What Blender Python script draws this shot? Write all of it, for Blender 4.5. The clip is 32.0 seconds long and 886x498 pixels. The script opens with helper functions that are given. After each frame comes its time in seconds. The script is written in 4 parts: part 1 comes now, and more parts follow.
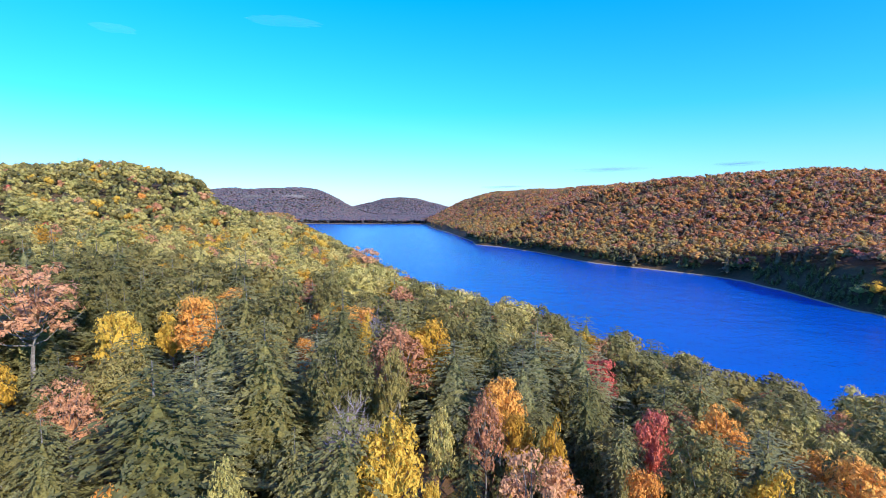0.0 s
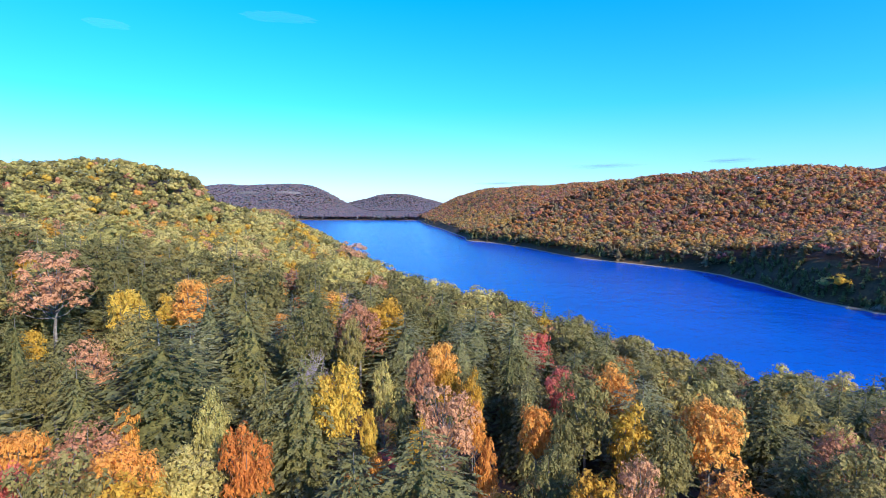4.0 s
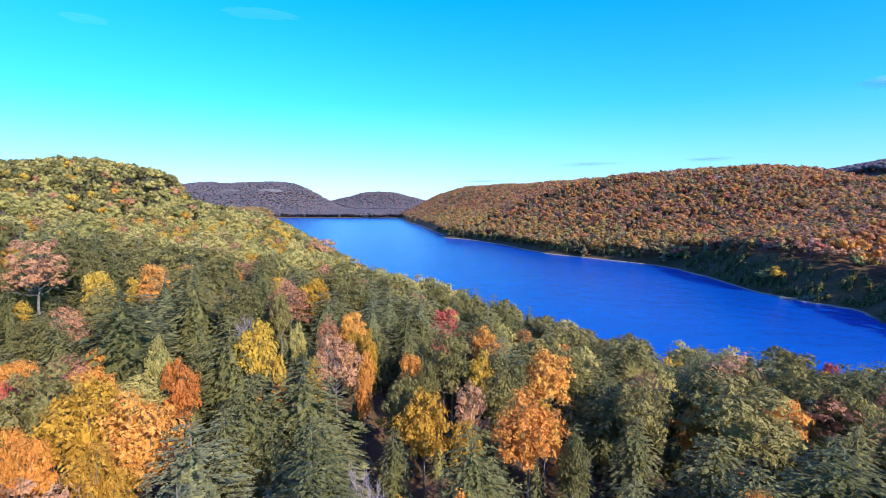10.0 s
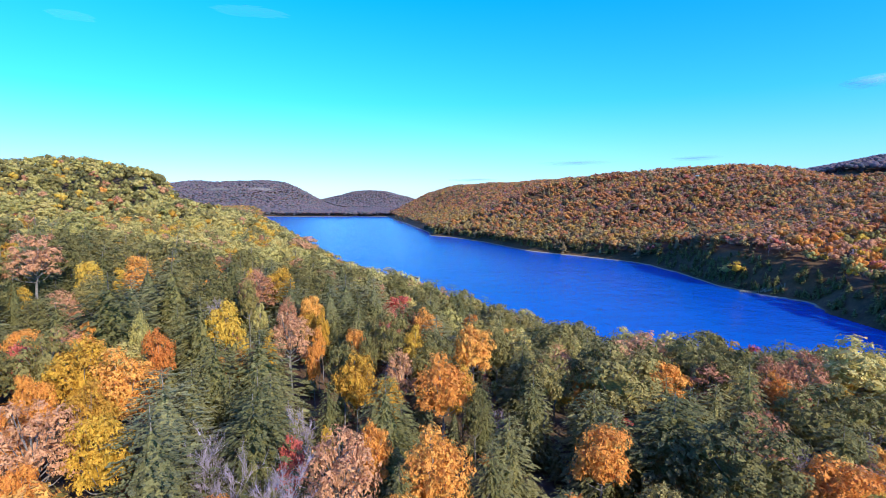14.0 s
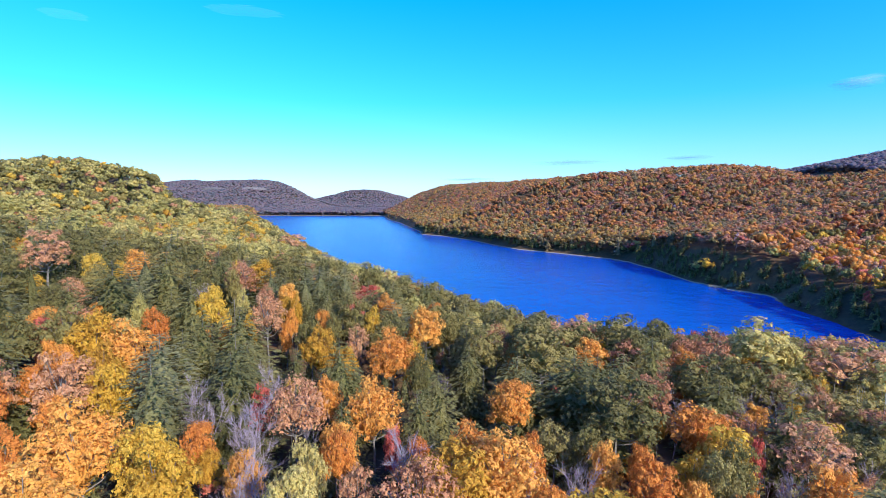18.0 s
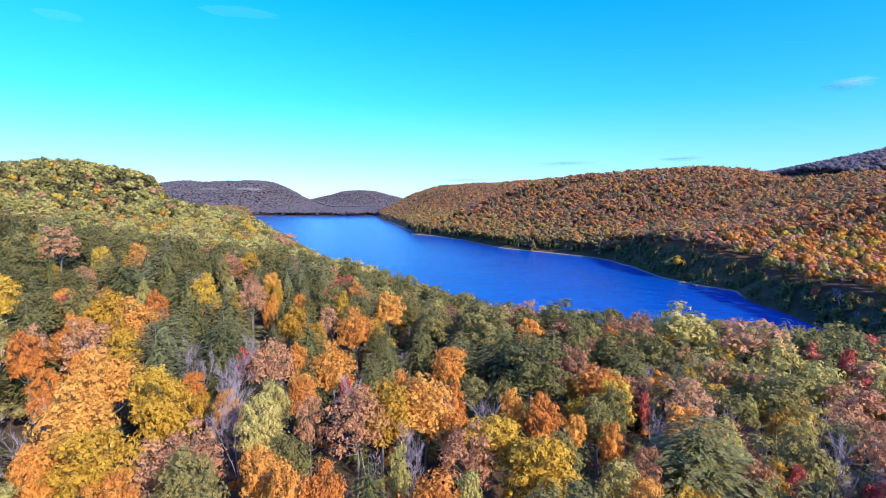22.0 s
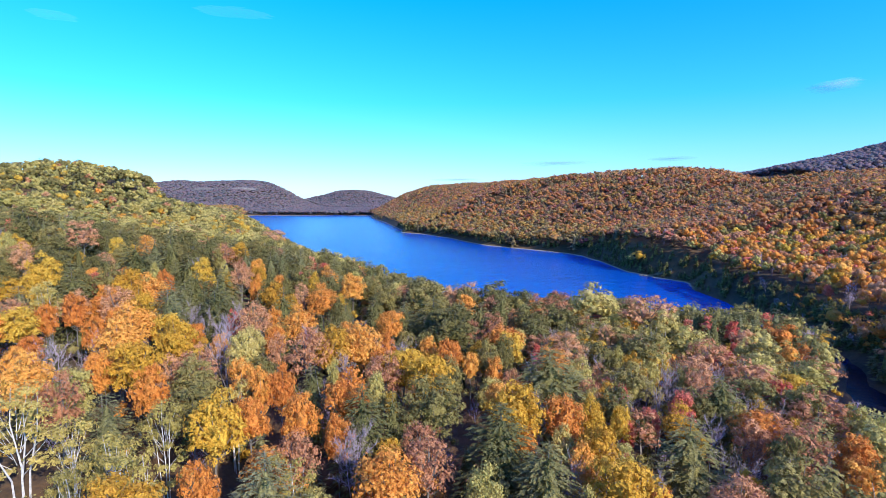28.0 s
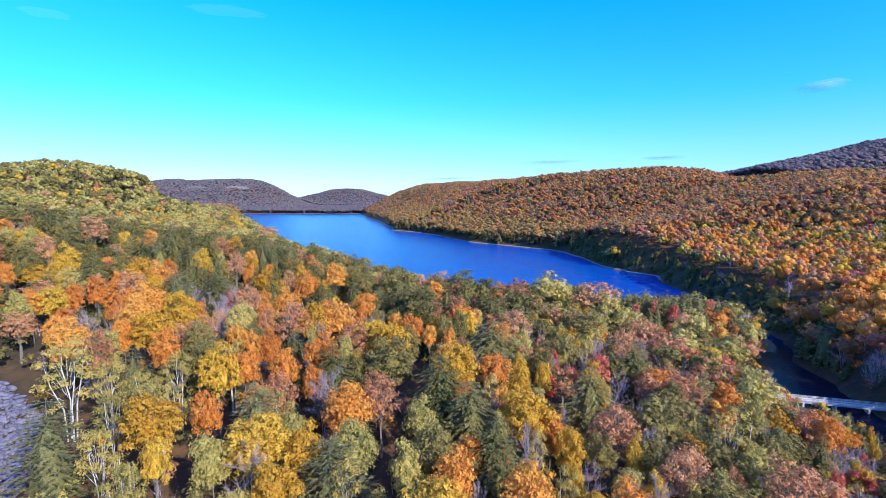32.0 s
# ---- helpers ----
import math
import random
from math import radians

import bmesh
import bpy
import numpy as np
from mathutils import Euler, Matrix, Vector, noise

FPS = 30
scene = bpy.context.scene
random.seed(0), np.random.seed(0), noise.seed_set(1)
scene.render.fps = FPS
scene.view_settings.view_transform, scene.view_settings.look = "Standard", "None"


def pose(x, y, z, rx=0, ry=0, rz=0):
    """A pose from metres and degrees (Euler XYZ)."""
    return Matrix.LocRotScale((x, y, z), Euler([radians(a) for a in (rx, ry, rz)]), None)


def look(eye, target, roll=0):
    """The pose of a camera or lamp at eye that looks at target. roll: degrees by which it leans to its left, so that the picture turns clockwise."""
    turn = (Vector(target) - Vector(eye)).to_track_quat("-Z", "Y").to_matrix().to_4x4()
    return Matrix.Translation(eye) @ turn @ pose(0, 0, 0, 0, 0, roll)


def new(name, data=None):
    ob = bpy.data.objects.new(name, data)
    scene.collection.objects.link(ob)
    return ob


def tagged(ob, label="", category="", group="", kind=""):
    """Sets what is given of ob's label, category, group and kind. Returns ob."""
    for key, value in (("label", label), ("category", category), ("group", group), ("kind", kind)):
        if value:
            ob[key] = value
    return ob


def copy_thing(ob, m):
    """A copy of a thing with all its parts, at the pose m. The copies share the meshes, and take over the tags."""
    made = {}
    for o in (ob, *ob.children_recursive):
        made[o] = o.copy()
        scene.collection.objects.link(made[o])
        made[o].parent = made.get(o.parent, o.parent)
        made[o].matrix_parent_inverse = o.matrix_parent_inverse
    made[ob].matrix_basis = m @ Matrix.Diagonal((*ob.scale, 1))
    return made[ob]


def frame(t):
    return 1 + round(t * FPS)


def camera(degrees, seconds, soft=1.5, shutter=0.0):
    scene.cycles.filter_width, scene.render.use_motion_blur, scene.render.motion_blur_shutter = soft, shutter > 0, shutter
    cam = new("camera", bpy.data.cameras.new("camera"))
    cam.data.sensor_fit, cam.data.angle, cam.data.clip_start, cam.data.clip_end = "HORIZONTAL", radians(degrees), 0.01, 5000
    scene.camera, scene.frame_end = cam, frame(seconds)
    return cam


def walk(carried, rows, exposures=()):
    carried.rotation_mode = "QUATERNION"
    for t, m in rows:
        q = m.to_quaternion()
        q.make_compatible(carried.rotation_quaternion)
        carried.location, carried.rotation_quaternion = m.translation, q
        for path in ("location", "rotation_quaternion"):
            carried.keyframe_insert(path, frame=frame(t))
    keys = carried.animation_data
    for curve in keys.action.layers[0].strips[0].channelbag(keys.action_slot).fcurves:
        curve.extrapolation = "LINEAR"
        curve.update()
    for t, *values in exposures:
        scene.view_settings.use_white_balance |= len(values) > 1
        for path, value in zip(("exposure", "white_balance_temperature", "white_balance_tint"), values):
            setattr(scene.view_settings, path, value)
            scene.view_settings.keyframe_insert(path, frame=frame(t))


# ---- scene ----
cam = camera(84.0, 32.0, soft=0.65)
PATH = [
    (0, pose(0.96, -3.88, 68.37, 84.794, 0, 3.578)),
    (1, pose(2.91, -7.30, 68.40, 84.653, 0, 3.733)),
    (2, pose(4.89, -10.71, 68.41, 84.578, 0, 3.655)),
    (3, pose(6.88, -14.08, 68.48, 84.425, 0, 3.437)),
    (3.5, pose(7.90, -15.74, 68.49, 84.401, 0, 3.283)),
    (5.5, pose(12.10, -22.30, 68.52, 84.315, 0, 2.658)),
    (7, pose(15.95, -26.88, 68.55, 84.255, 0, 2.167)),
    (9, pose(21.56, -33.14, 68.60, 84.171, 0, 1.688)),
    (11, pose(27.13, -40.11, 68.69, 84.082, 0, 1.221)),
    (13, pose(32.45, -47.85, 68.79, 83.999, 0, 0.747)),
    (14.5, pose(36.22, -53.84, 68.88, 83.946, 0, 0.424)),
    (16.5, pose(40.89, -62.27, 69.02, 83.898, 0, 0.125)),
    (18, pose(44.40, -68.85, 69.11, 83.879, 0, -0.013)),
    (20, pose(49.18, -78.15, 68.86, 83.975, 0, -0.218)),
    (22, pose(54.12, -88.28, 69.13, 83.952, 0, -0.458)),
    (24, pose(59.05, -99.00, 69.15, 83.904, 0, -0.616)),
    (25.5, pose(62.66, -107.19, 69.12, 83.910, 0, -0.781)),
    (27.5, pose(67.30, -118.28, 69.14, 83.904, 0, -0.912)),
    (29, pose(70.64, -126.70, 69.13, 83.881, 0, -1.158)),
    (31, pose(74.78, -138.16, 69.06, 83.757, 0, -1.480)),
    (32, pose(76.77, -143.89, 69.05, 83.741, 0, -1.608)),
]
walk(cam, PATH)

# ---- light ----
SUN_AZ, SUN_EL = radians(41), radians(29)      # azimuth from straight behind the start of the flight, towards the lake's far bank
sun_dir = Vector((math.sin(SUN_AZ) * math.cos(SUN_EL), -math.cos(SUN_AZ) * math.cos(SUN_EL), math.sin(SUN_EL)))
sun = new("sun", bpy.data.lights.new("sun", "SUN"))
sun.data.energy, sun.data.angle, sun.data.color = 5.0, radians(0.53), (1.0, 0.95, 0.90)
sun.matrix_world = look(sun_dir * 300, (0, 0, 0))

world = bpy.data.worlds.new("sky")
scene.world = world
world.use_nodes = True
wn, wl = world.node_tree.nodes, world.node_tree.links
sky = wn.new("ShaderNodeTexSky")
sky.sky_type, sky.sun_disc = "NISHITA", False
sky.sun_elevation, sky.sun_rotation = SUN_EL, math.pi - SUN_AZ
sky.air_density, sky.dust_density, sky.ozone_density = 1.0, 0.2, 2.0
# the sky is tinted a deeper blue with height above the horizon, the same all round
coord, parts = wn.new("ShaderNodeTexCoord"), wn.new("ShaderNodeSeparateXYZ")
deep, blue = wn.new("ShaderNodeValToRGB"), wn.new("ShaderNodeMixRGB")
wl.new(coord.outputs["Generated"], parts.inputs[0])
wl.new(parts.outputs["Z"], deep.inputs[0])
# the last two stops brighten the unseen sky overhead, filling shade with blue
for k, (at_z, tone) in enumerate(((0.0, (0.26, 0.39, 0.70)), (0.09, (0.185, 0.445, 0.70)), (0.18, (0.075, 0.485, 0.70)), (0.38, (0.0, 0.53, 0.70)), (0.62, (0.34, 0.54, 1.8)), (1.0, (0.58, 0.72, 2.1)))):
    if k > 1:
        deep.color_ramp.elements.new(0.5)
    deep.color_ramp.elements[k].position, deep.color_ramp.elements[k].color = at_z, (*tone, 1)
blue.blend_type, blue.inputs[0].default_value = "MULTIPLY", 1.0
wl.new(sky.outputs[0], blue.inputs[1])
wl.new(deep.outputs[0], blue.inputs[2])
wl.new(blue.outputs[0], wn["Background"].inputs["Color"])
wn["Background"].inputs["Strength"].default_value = 0.25
scene.view_settings.exposure = 0.58


# ---- materials ----
def material(name):
    m = bpy.data.materials.new(name)
    m.use_nodes = True
    return m, m.node_tree.nodes, m.node_tree.links, m.node_tree.nodes["Principled BSDF"]


def ramp(nodes, stops):
    r = nodes.new("ShaderNodeValToRGB")
    e = r.color_ramp.elements
    while len(e) < len(stops):
        e.new(0.5)
    for k, (p, c) in enumerate(stops):
        e[k].position, e[k].color = p, (*c, 1)
    return r


def noise_tex(nodes, links, scale, detail=4, rough=0.6, coord="Object"):
    tc = nodes.new("ShaderNodeTexCoord")
    n = nodes.new("ShaderNodeTexNoise")
    n.inputs["Scale"].default_value, n.inputs["Detail"].default_value, n.inputs["Roughness"].default_value = scale, detail, rough
    links.new(tc.outputs[coord], n.inputs["Vector"])
    return n


def math_node(nodes, links, op, a, b):
    n = nodes.new("ShaderNodeMath")
    n.operation = op
    for k, v in enumerate((a, b)):
        if isinstance(v, (int, float)):
            n.inputs[k].default_value = v
        else:
            links.new(v, n.inputs[k])
    return n.outputs[0]


def leaf_material(name, low, mid, high, joined=False, shine=0.05, grain=6.0, open_=0.62, flutter=0.6, vary=0.5, clear=0.27):
    """Leaves or needles: one hue per tree, a shade per leaf and clump, patches of turned colour inside a crown, gaps between the leaves."""
    m, n, l, b = material(name)
    if joined:
        at = n.new("ShaderNodeAttribute")
        at.attribute_name = "tint"
        tree = at.outputs["Fac"]
    else:
        tree = n.new("ShaderNodeObjectInfo").outputs["Random"]
    geo = n.new("ShaderNodeNewGeometry")
    patch = noise_tex(n, l, 0.35, 2)
    tc, cell = n.new("ShaderNodeTexCoord"), n.new("ShaderNodeTexVoronoi")
    cell.inputs["Scale"].default_value = grain
    l.new(tc.outputs["Object"], cell.inputs["Vector"])
    leaf = n.new("ShaderNodeSeparateColor")
    l.new(cell.outputs["Color"], leaf.inputs[0])
    a = math_node(n, l, "MULTIPLY", tree, 0.55)
    c = math_node(n, l, "MULTIPLY", patch.outputs["Fac"], 0.45)
    k = math_node(n, l, "ADD", a, c)
    d = math_node(n, l, "MULTIPLY", math_node(n, l, "SUBTRACT", geo.outputs["Random Per Island"], 0.5), 0.2)
    k = math_node(n, l, "ADD", k, d)
    k = math_node(n, l, "ADD", k, math_node(n, l, "MULTIPLY", math_node(n, l, "SUBTRACT", leaf.outputs[0], 0.5), 0.3))
    r = ramp(n, [(0.15, low), (0.5, mid), (0.85, high)])
    l.new(k, r.inputs[0])
    hs = n.new("ShaderNodeHueSaturation")
    val = math_node(n, l, "ADD", math_node(n, l, "MULTIPLY", leaf.outputs[1], vary), 1.03 - vary / 2)
    l.new(val, hs.inputs["Value"])
    l.new(r.outputs[0], hs.inputs["Color"])
    l.new(hs.outputs[0], b.inputs["Base Color"])
    # every leaf hangs at its own angle
    tilt, sway, turn = n.new("ShaderNodeVectorMath"), n.new("ShaderNodeVectorMath"), n.new("ShaderNodeVectorMath")
    tilt.operation, sway.operation, turn.operation = "SUBTRACT", "MULTIPLY_ADD", "NORMALIZE"
    l.new(cell.outputs["Color"], tilt.inputs[0])
    tilt.inputs[1].default_value = (0.5, 0.5, 0.5)
    l.new(tilt.outputs[0], sway.inputs[0])
    sway.inputs[1].default_value = (flutter, flutter, flutter)
    l.new(geo.outputs["Normal"], sway.inputs[2])
    l.new(sway.outputs[0], turn.inputs[0])
    l.new(turn.outputs[0], b.inputs["Normal"])
    b.inputs["Roughness"].default_value = 0.6
    b.inputs["Specular IOR Level"].default_value = shine
    tr = n.new("ShaderNodeBsdfTranslucent")
    l.new(hs.outputs[0], tr.inputs["Color"])
    mix = n.new("ShaderNodeMixShader")
    mix.inputs[0].default_value = clear
    l.new(b.outputs[0], mix.inputs[1])
    l.new(tr.outputs[0], mix.inputs[2])
    last = mix
    if open_:
        gap = n.new("ShaderNodeMixShader")
        l.new(math_node(n, l, "GREATER_THAN", cell.outputs["Distance"], open_), gap.inputs[0])
        l.new(mix.outputs[0], gap.inputs[1])
        l.new(n.new("ShaderNodeBsdfTransparent").outputs[0], gap.inputs[2])
        last = gap
    l.new(last.outputs[0], n["Material Output"].inputs["Surface"])
    return m


PALETTE = {
    "hemlock": ((0.118, 0.112, 0.042), (0.184, 0.168, 0.059), (0.258, 0.222, 0.082)),
    "pine": ((0.150, 0.146, 0.064), (0.212, 0.199, 0.085), (0.275, 0.248, 0.110)),
    "orange": ((0.50, 0.155, 0.040), (0.66, 0.260, 0.055), (0.74, 0.385, 0.084)),
    "gold": ((0.42, 0.205, 0.034), (0.56, 0.315, 0.040), (0.62, 0.405, 0.067)),
    "red": ((0.450, 0.085, 0.062), (0.600, 0.150, 0.100), (0.660, 0.250, 0.150)),
    "olive": ((0.118, 0.105, 0.040), (0.200, 0.167, 0.055), (0.310, 0.240, 0.077)),
    "yellow": ((0.305, 0.265, 0.084), (0.45, 0.370, 0.109), (0.57, 0.430, 0.141)),
    "russet": ((0.360, 0.150, 0.078), (0.500, 0.228, 0.112), (0.600, 0.320, 0.155)),
    "birch": ((0.28, 0.225, 0.067), (0.41, 0.320, 0.086), (0.52, 0.385, 0.112)),
    "lilac": ((0.344, 0.252, 0.305), (0.489, 0.370, 0.457), (0.608, 0.476, 0.561)),
}
LEAF = {k: leaf_material(k + "_leaves", *v) for k, v in PALETTE.items()}
INNER = {k: leaf_material(k + "_inner_leaves", *v, open_=0) for k, v in PALETTE.items()}
# distant crowns have muted colours, for haze and for bare branches showing through
MUTED = {k: tuple(tuple(0.66 * c + 0.26 * g for c, g in zip(col, (0.44, 0.24, 0.18))) for col in v) for k, v in PALETTE.items()}
LEAF_WOODS = {k: leaf_material(k + "_woods_leaves", *v, joined=True, shine=0.05, grain=1.1, open_=0, flutter=0.35, vary=0.25, clear=0.45) for k, v in MUTED.items()}
SLOPE = {k: tuple(tuple(0.92 * c + 0.2 * g for c, g in zip(col, (0.33, 0.27, 0.13))) for col in v) for k, v in PALETTE.items()}
LEAF_SLOPE = {k: leaf_material(k + "_slope_leaves", *v, joined=True, shine=0.05, grain=1.1, open_=0, flutter=0.35, vary=0.25, clear=0.45) for k, v in SLOPE.items()}
# blue-grey haze is mixed into the leaf colours of the farthest hills
HAZED = {k: tuple(tuple(0.22 * c + 0.72 * g for c, g in zip(col, (0.170, 0.172, 0.225))) for col in v) for k, v in PALETTE.items()}
LEAF_HAZED = {k: leaf_material(k + "_hazed_leaves", *v, joined=True, grain=0.8, open_=0, flutter=0.4, vary=0.2, shine=0.0, clear=0.45) for k, v in HAZED.items()}
LEAF_FAR = {k: leaf_material(k + "_far_leaves", *v, joined=True, grain=3.0, open_=0.68) for k, v in PALETTE.items()}


def bark_material(name, a, b_, scale):
    m, n, l, b = material(name)
    t = noise_tex(n, l, scale, 5, 0.7)
    r = ramp(n, [(0.35, a), (0.65, b_)])
    l.new(t.outputs["Fac"], r.inputs[0])
    l.new(r.outputs[0], b.inputs["Base Color"])
    b.inputs["Roughness"].default_value = 0.9
    return m


BARK = bark_material("grey_brown_bark", (0.10, 0.085, 0.07), (0.24, 0.21, 0.18), 3.0)
PALE_BARK = bark_material("pale_birch_bark", (0.34, 0.32, 0.30), (0.66, 0.63, 0.60), 1.5)
TWIG = bark_material("lilac_grey_twigs", (0.25, 0.195, 0.215), (0.40, 0.32, 0.345), 0.6)


def ground_material():
    m, n, l, b = material("forest_floor")
    big, fine = noise_tex(n, l, 0.02, 5), noise_tex(n, l, 0.35, 8, 0.75)
    r1 = ramp(n, [(0.35, (0.045, 0.040, 0.015)), (0.5, (0.11, 0.065, 0.024)), (0.65, (0.16, 0.085, 0.03))])
    r2 = ramp(n, [(0.3, (0.35, 0.35, 0.35)), (0.7, (1.2, 1.1, 1.0))])
    l.new(big.outputs["Fac"], r1.inputs[0])
    l.new(fine.outputs["Fac"], r2.inputs[0])
    mx = n.new("ShaderNodeMixRGB")
    mx.blend_type, mx.inputs[0].default_value = "MULTIPLY", 1
    l.new(r1.outputs[0], mx.inputs[1])
    l.new(r2.outputs[0], mx.inputs[2])
    pos, sep = n.new("ShaderNodeNewGeometry"), n.new("ShaderNodeSeparateXYZ")
    l.new(pos.outputs["Position"], sep.inputs[0])
    edge = math_node(n, l, "ADD", sep.outputs["Z"], math_node(n, l, "MULTIPLY", math_node(n, l, "SUBTRACT", fine.outputs["Fac"], 0.5), 0.8))
    low = n.new("ShaderNodeMapRange")
    low.inputs["From Min"].default_value, low.inputs["From Max"].default_value = 0.85, 0.55
    l.new(edge, low.inputs["Value"])
    sand = n.new("ShaderNodeMixRGB")
    sand.inputs[2].default_value = (0.30, 0.24, 0.17, 1)
    lakeward = n.new("ShaderNodeMapRange")
    lakeward.inputs["From Min"].default_value, lakeward.inputs["From Max"].default_value = 235, 262
    l.new(sep.outputs["Y"], lakeward.inputs["Value"])
    l.new(math_node(n, l, "MULTIPLY", low.outputs[0], lakeward.outputs[0]), sand.inputs[0])
    l.new(mx.outputs[0], sand.inputs[1])
    l.new(sand.outputs[0], b.inputs["Base Color"])
    b.inputs["Roughness"].default_value = 0.95
    bump = n.new("ShaderNodeBump")
    bump.inputs["Strength"].default_value, bump.inputs["Distance"].default_value = 0.8, 0.6
    l.new(fine.outputs["Fac"], bump.inputs["Height"])
    l.new(bump.outputs[0], b.inputs["Normal"])
    return m


def water_material():
    m, n, l, b = material("lake_water")
    t = noise_tex(n, l, 0.012, 3)
    r = ramp(n, [(0.3, (0.001, 0.062, 0.29)), (0.7, (0.001, 0.075, 0.345))])
    l.new(t.outputs["Fac"], r.inputs[0])
    # the river's colour holds its shade and dark tree reflections; the open lake is blue
    pos, sep, to_lake = n.new("ShaderNodeNewGeometry"), n.new("ShaderNodeSeparateXYZ"), n.new("ShaderNodeMapRange")
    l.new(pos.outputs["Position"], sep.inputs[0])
    l.new(sep.outputs["Y"], to_lake.inputs["Value"])
    to_lake.inputs["From Min"].default_value, to_lake.inputs["From Max"].default_value = 70, 135
    dim_river = n.new("ShaderNodeMixRGB")
    dim_river.inputs[1].default_value = (0.008, 0.010, 0.022, 1)
    l.new(to_lake.outputs[0], dim_river.inputs[0])
    l.new(r.outputs[0], dim_river.inputs[2])
    l.new(dim_river.outputs[0], b.inputs["Base Color"])
    b.inputs["Roughness"].default_value = 0.18
    b.inputs["IOR"].default_value = 1.33
    b.inputs["Specular IOR Level"].default_value = 0.17
    w1, w2 = noise_tex(n, l, 0.45, 3, 0.6), noise_tex(n, l, 0.08, 3, 0.5)
    h = math_node(n, l, "ADD", w1.outputs["Fac"], math_node(n, l, "MULTIPLY", w2.outputs["Fac"], 2.0))
    bump = n.new("ShaderNodeBump")
    bump.inputs["Strength"].default_value, bump.inputs["Distance"].default_value = 0.55, 0.5
    l.new(h, bump.inputs["Height"])
    l.new(bump.outputs[0], b.inputs["Normal"])
    return m


# ---- the lie of the land ----
# shores and foot of the left slope as lines of x over y, from the river upstream to the lake's far end
LEFT_SHORE = ((-400, 250), (-150, 222), (-60, 206), (-10, 199), (13, 199), (30, 203), (50, 218), (67, 232), (85, 238), (100, 238), (112, 222),
              (118, 190), (122, 155), (128, 112), (142, 86), (176, 44), (255, -3), (330, -38), (400, -76), (525, -126), (765, -232), (1150, -424), (1640, -600), (1800, -640))
RIGHT_SHORE = ((-400, 268), (-150, 240), (-60, 224), (-10, 217), (13, 221), (30, 227), (50, 229), (67, 241), (85, 247), (110, 250), (150, 257), (190, 260),
               (235, 262), (268, 273), (292, 258), (332, 245), (391, 246), (447, 240), (471, 231), (521, 189), (571, 143), (612, 124), (699, 93),
               (792, 42), (825, 5), (900, 0), (1188, -60), (1415, -117), (1650, -160), (1800, -200))
LEFT_TOE = ((-400, 190), (-200, 132), (-100, 114), (-30, 104), (40, 103), (80, 97), (110, 83), (176, 36), (255, -11), (330, -46), (400, -84), (525, -134),
            (765, -240), (1150, -431), (1640, -605), (1800, -645), (4900, -1000))
LAKE_END = 1690


def line_x(line, y):
    return np.interp(y, [p[0] for p in line], [p[1] for p in line])


def lean(line, y):
    return 1 / np.sqrt(1 + ((line_x(line, y + 20) - line_x(line, y - 20)) / 40) ** 2)


def smooth(a, b, v):
    u = np.clip((v - a) / (b - a), 0, 1)
    return u * u * (3 - 2 * u)


def rough(x, y, size, seed=0):
    """Soft hills and dips between -1 and 1."""
    v = 0
    for k in range(4):
        a = seed * 1.7 + k * 2.399
        v = v + np.sin((x * np.cos(a) + y * np.sin(a)) / size * (1 + 0.37 * k) + seed + k * 1.3)
    return v / 4


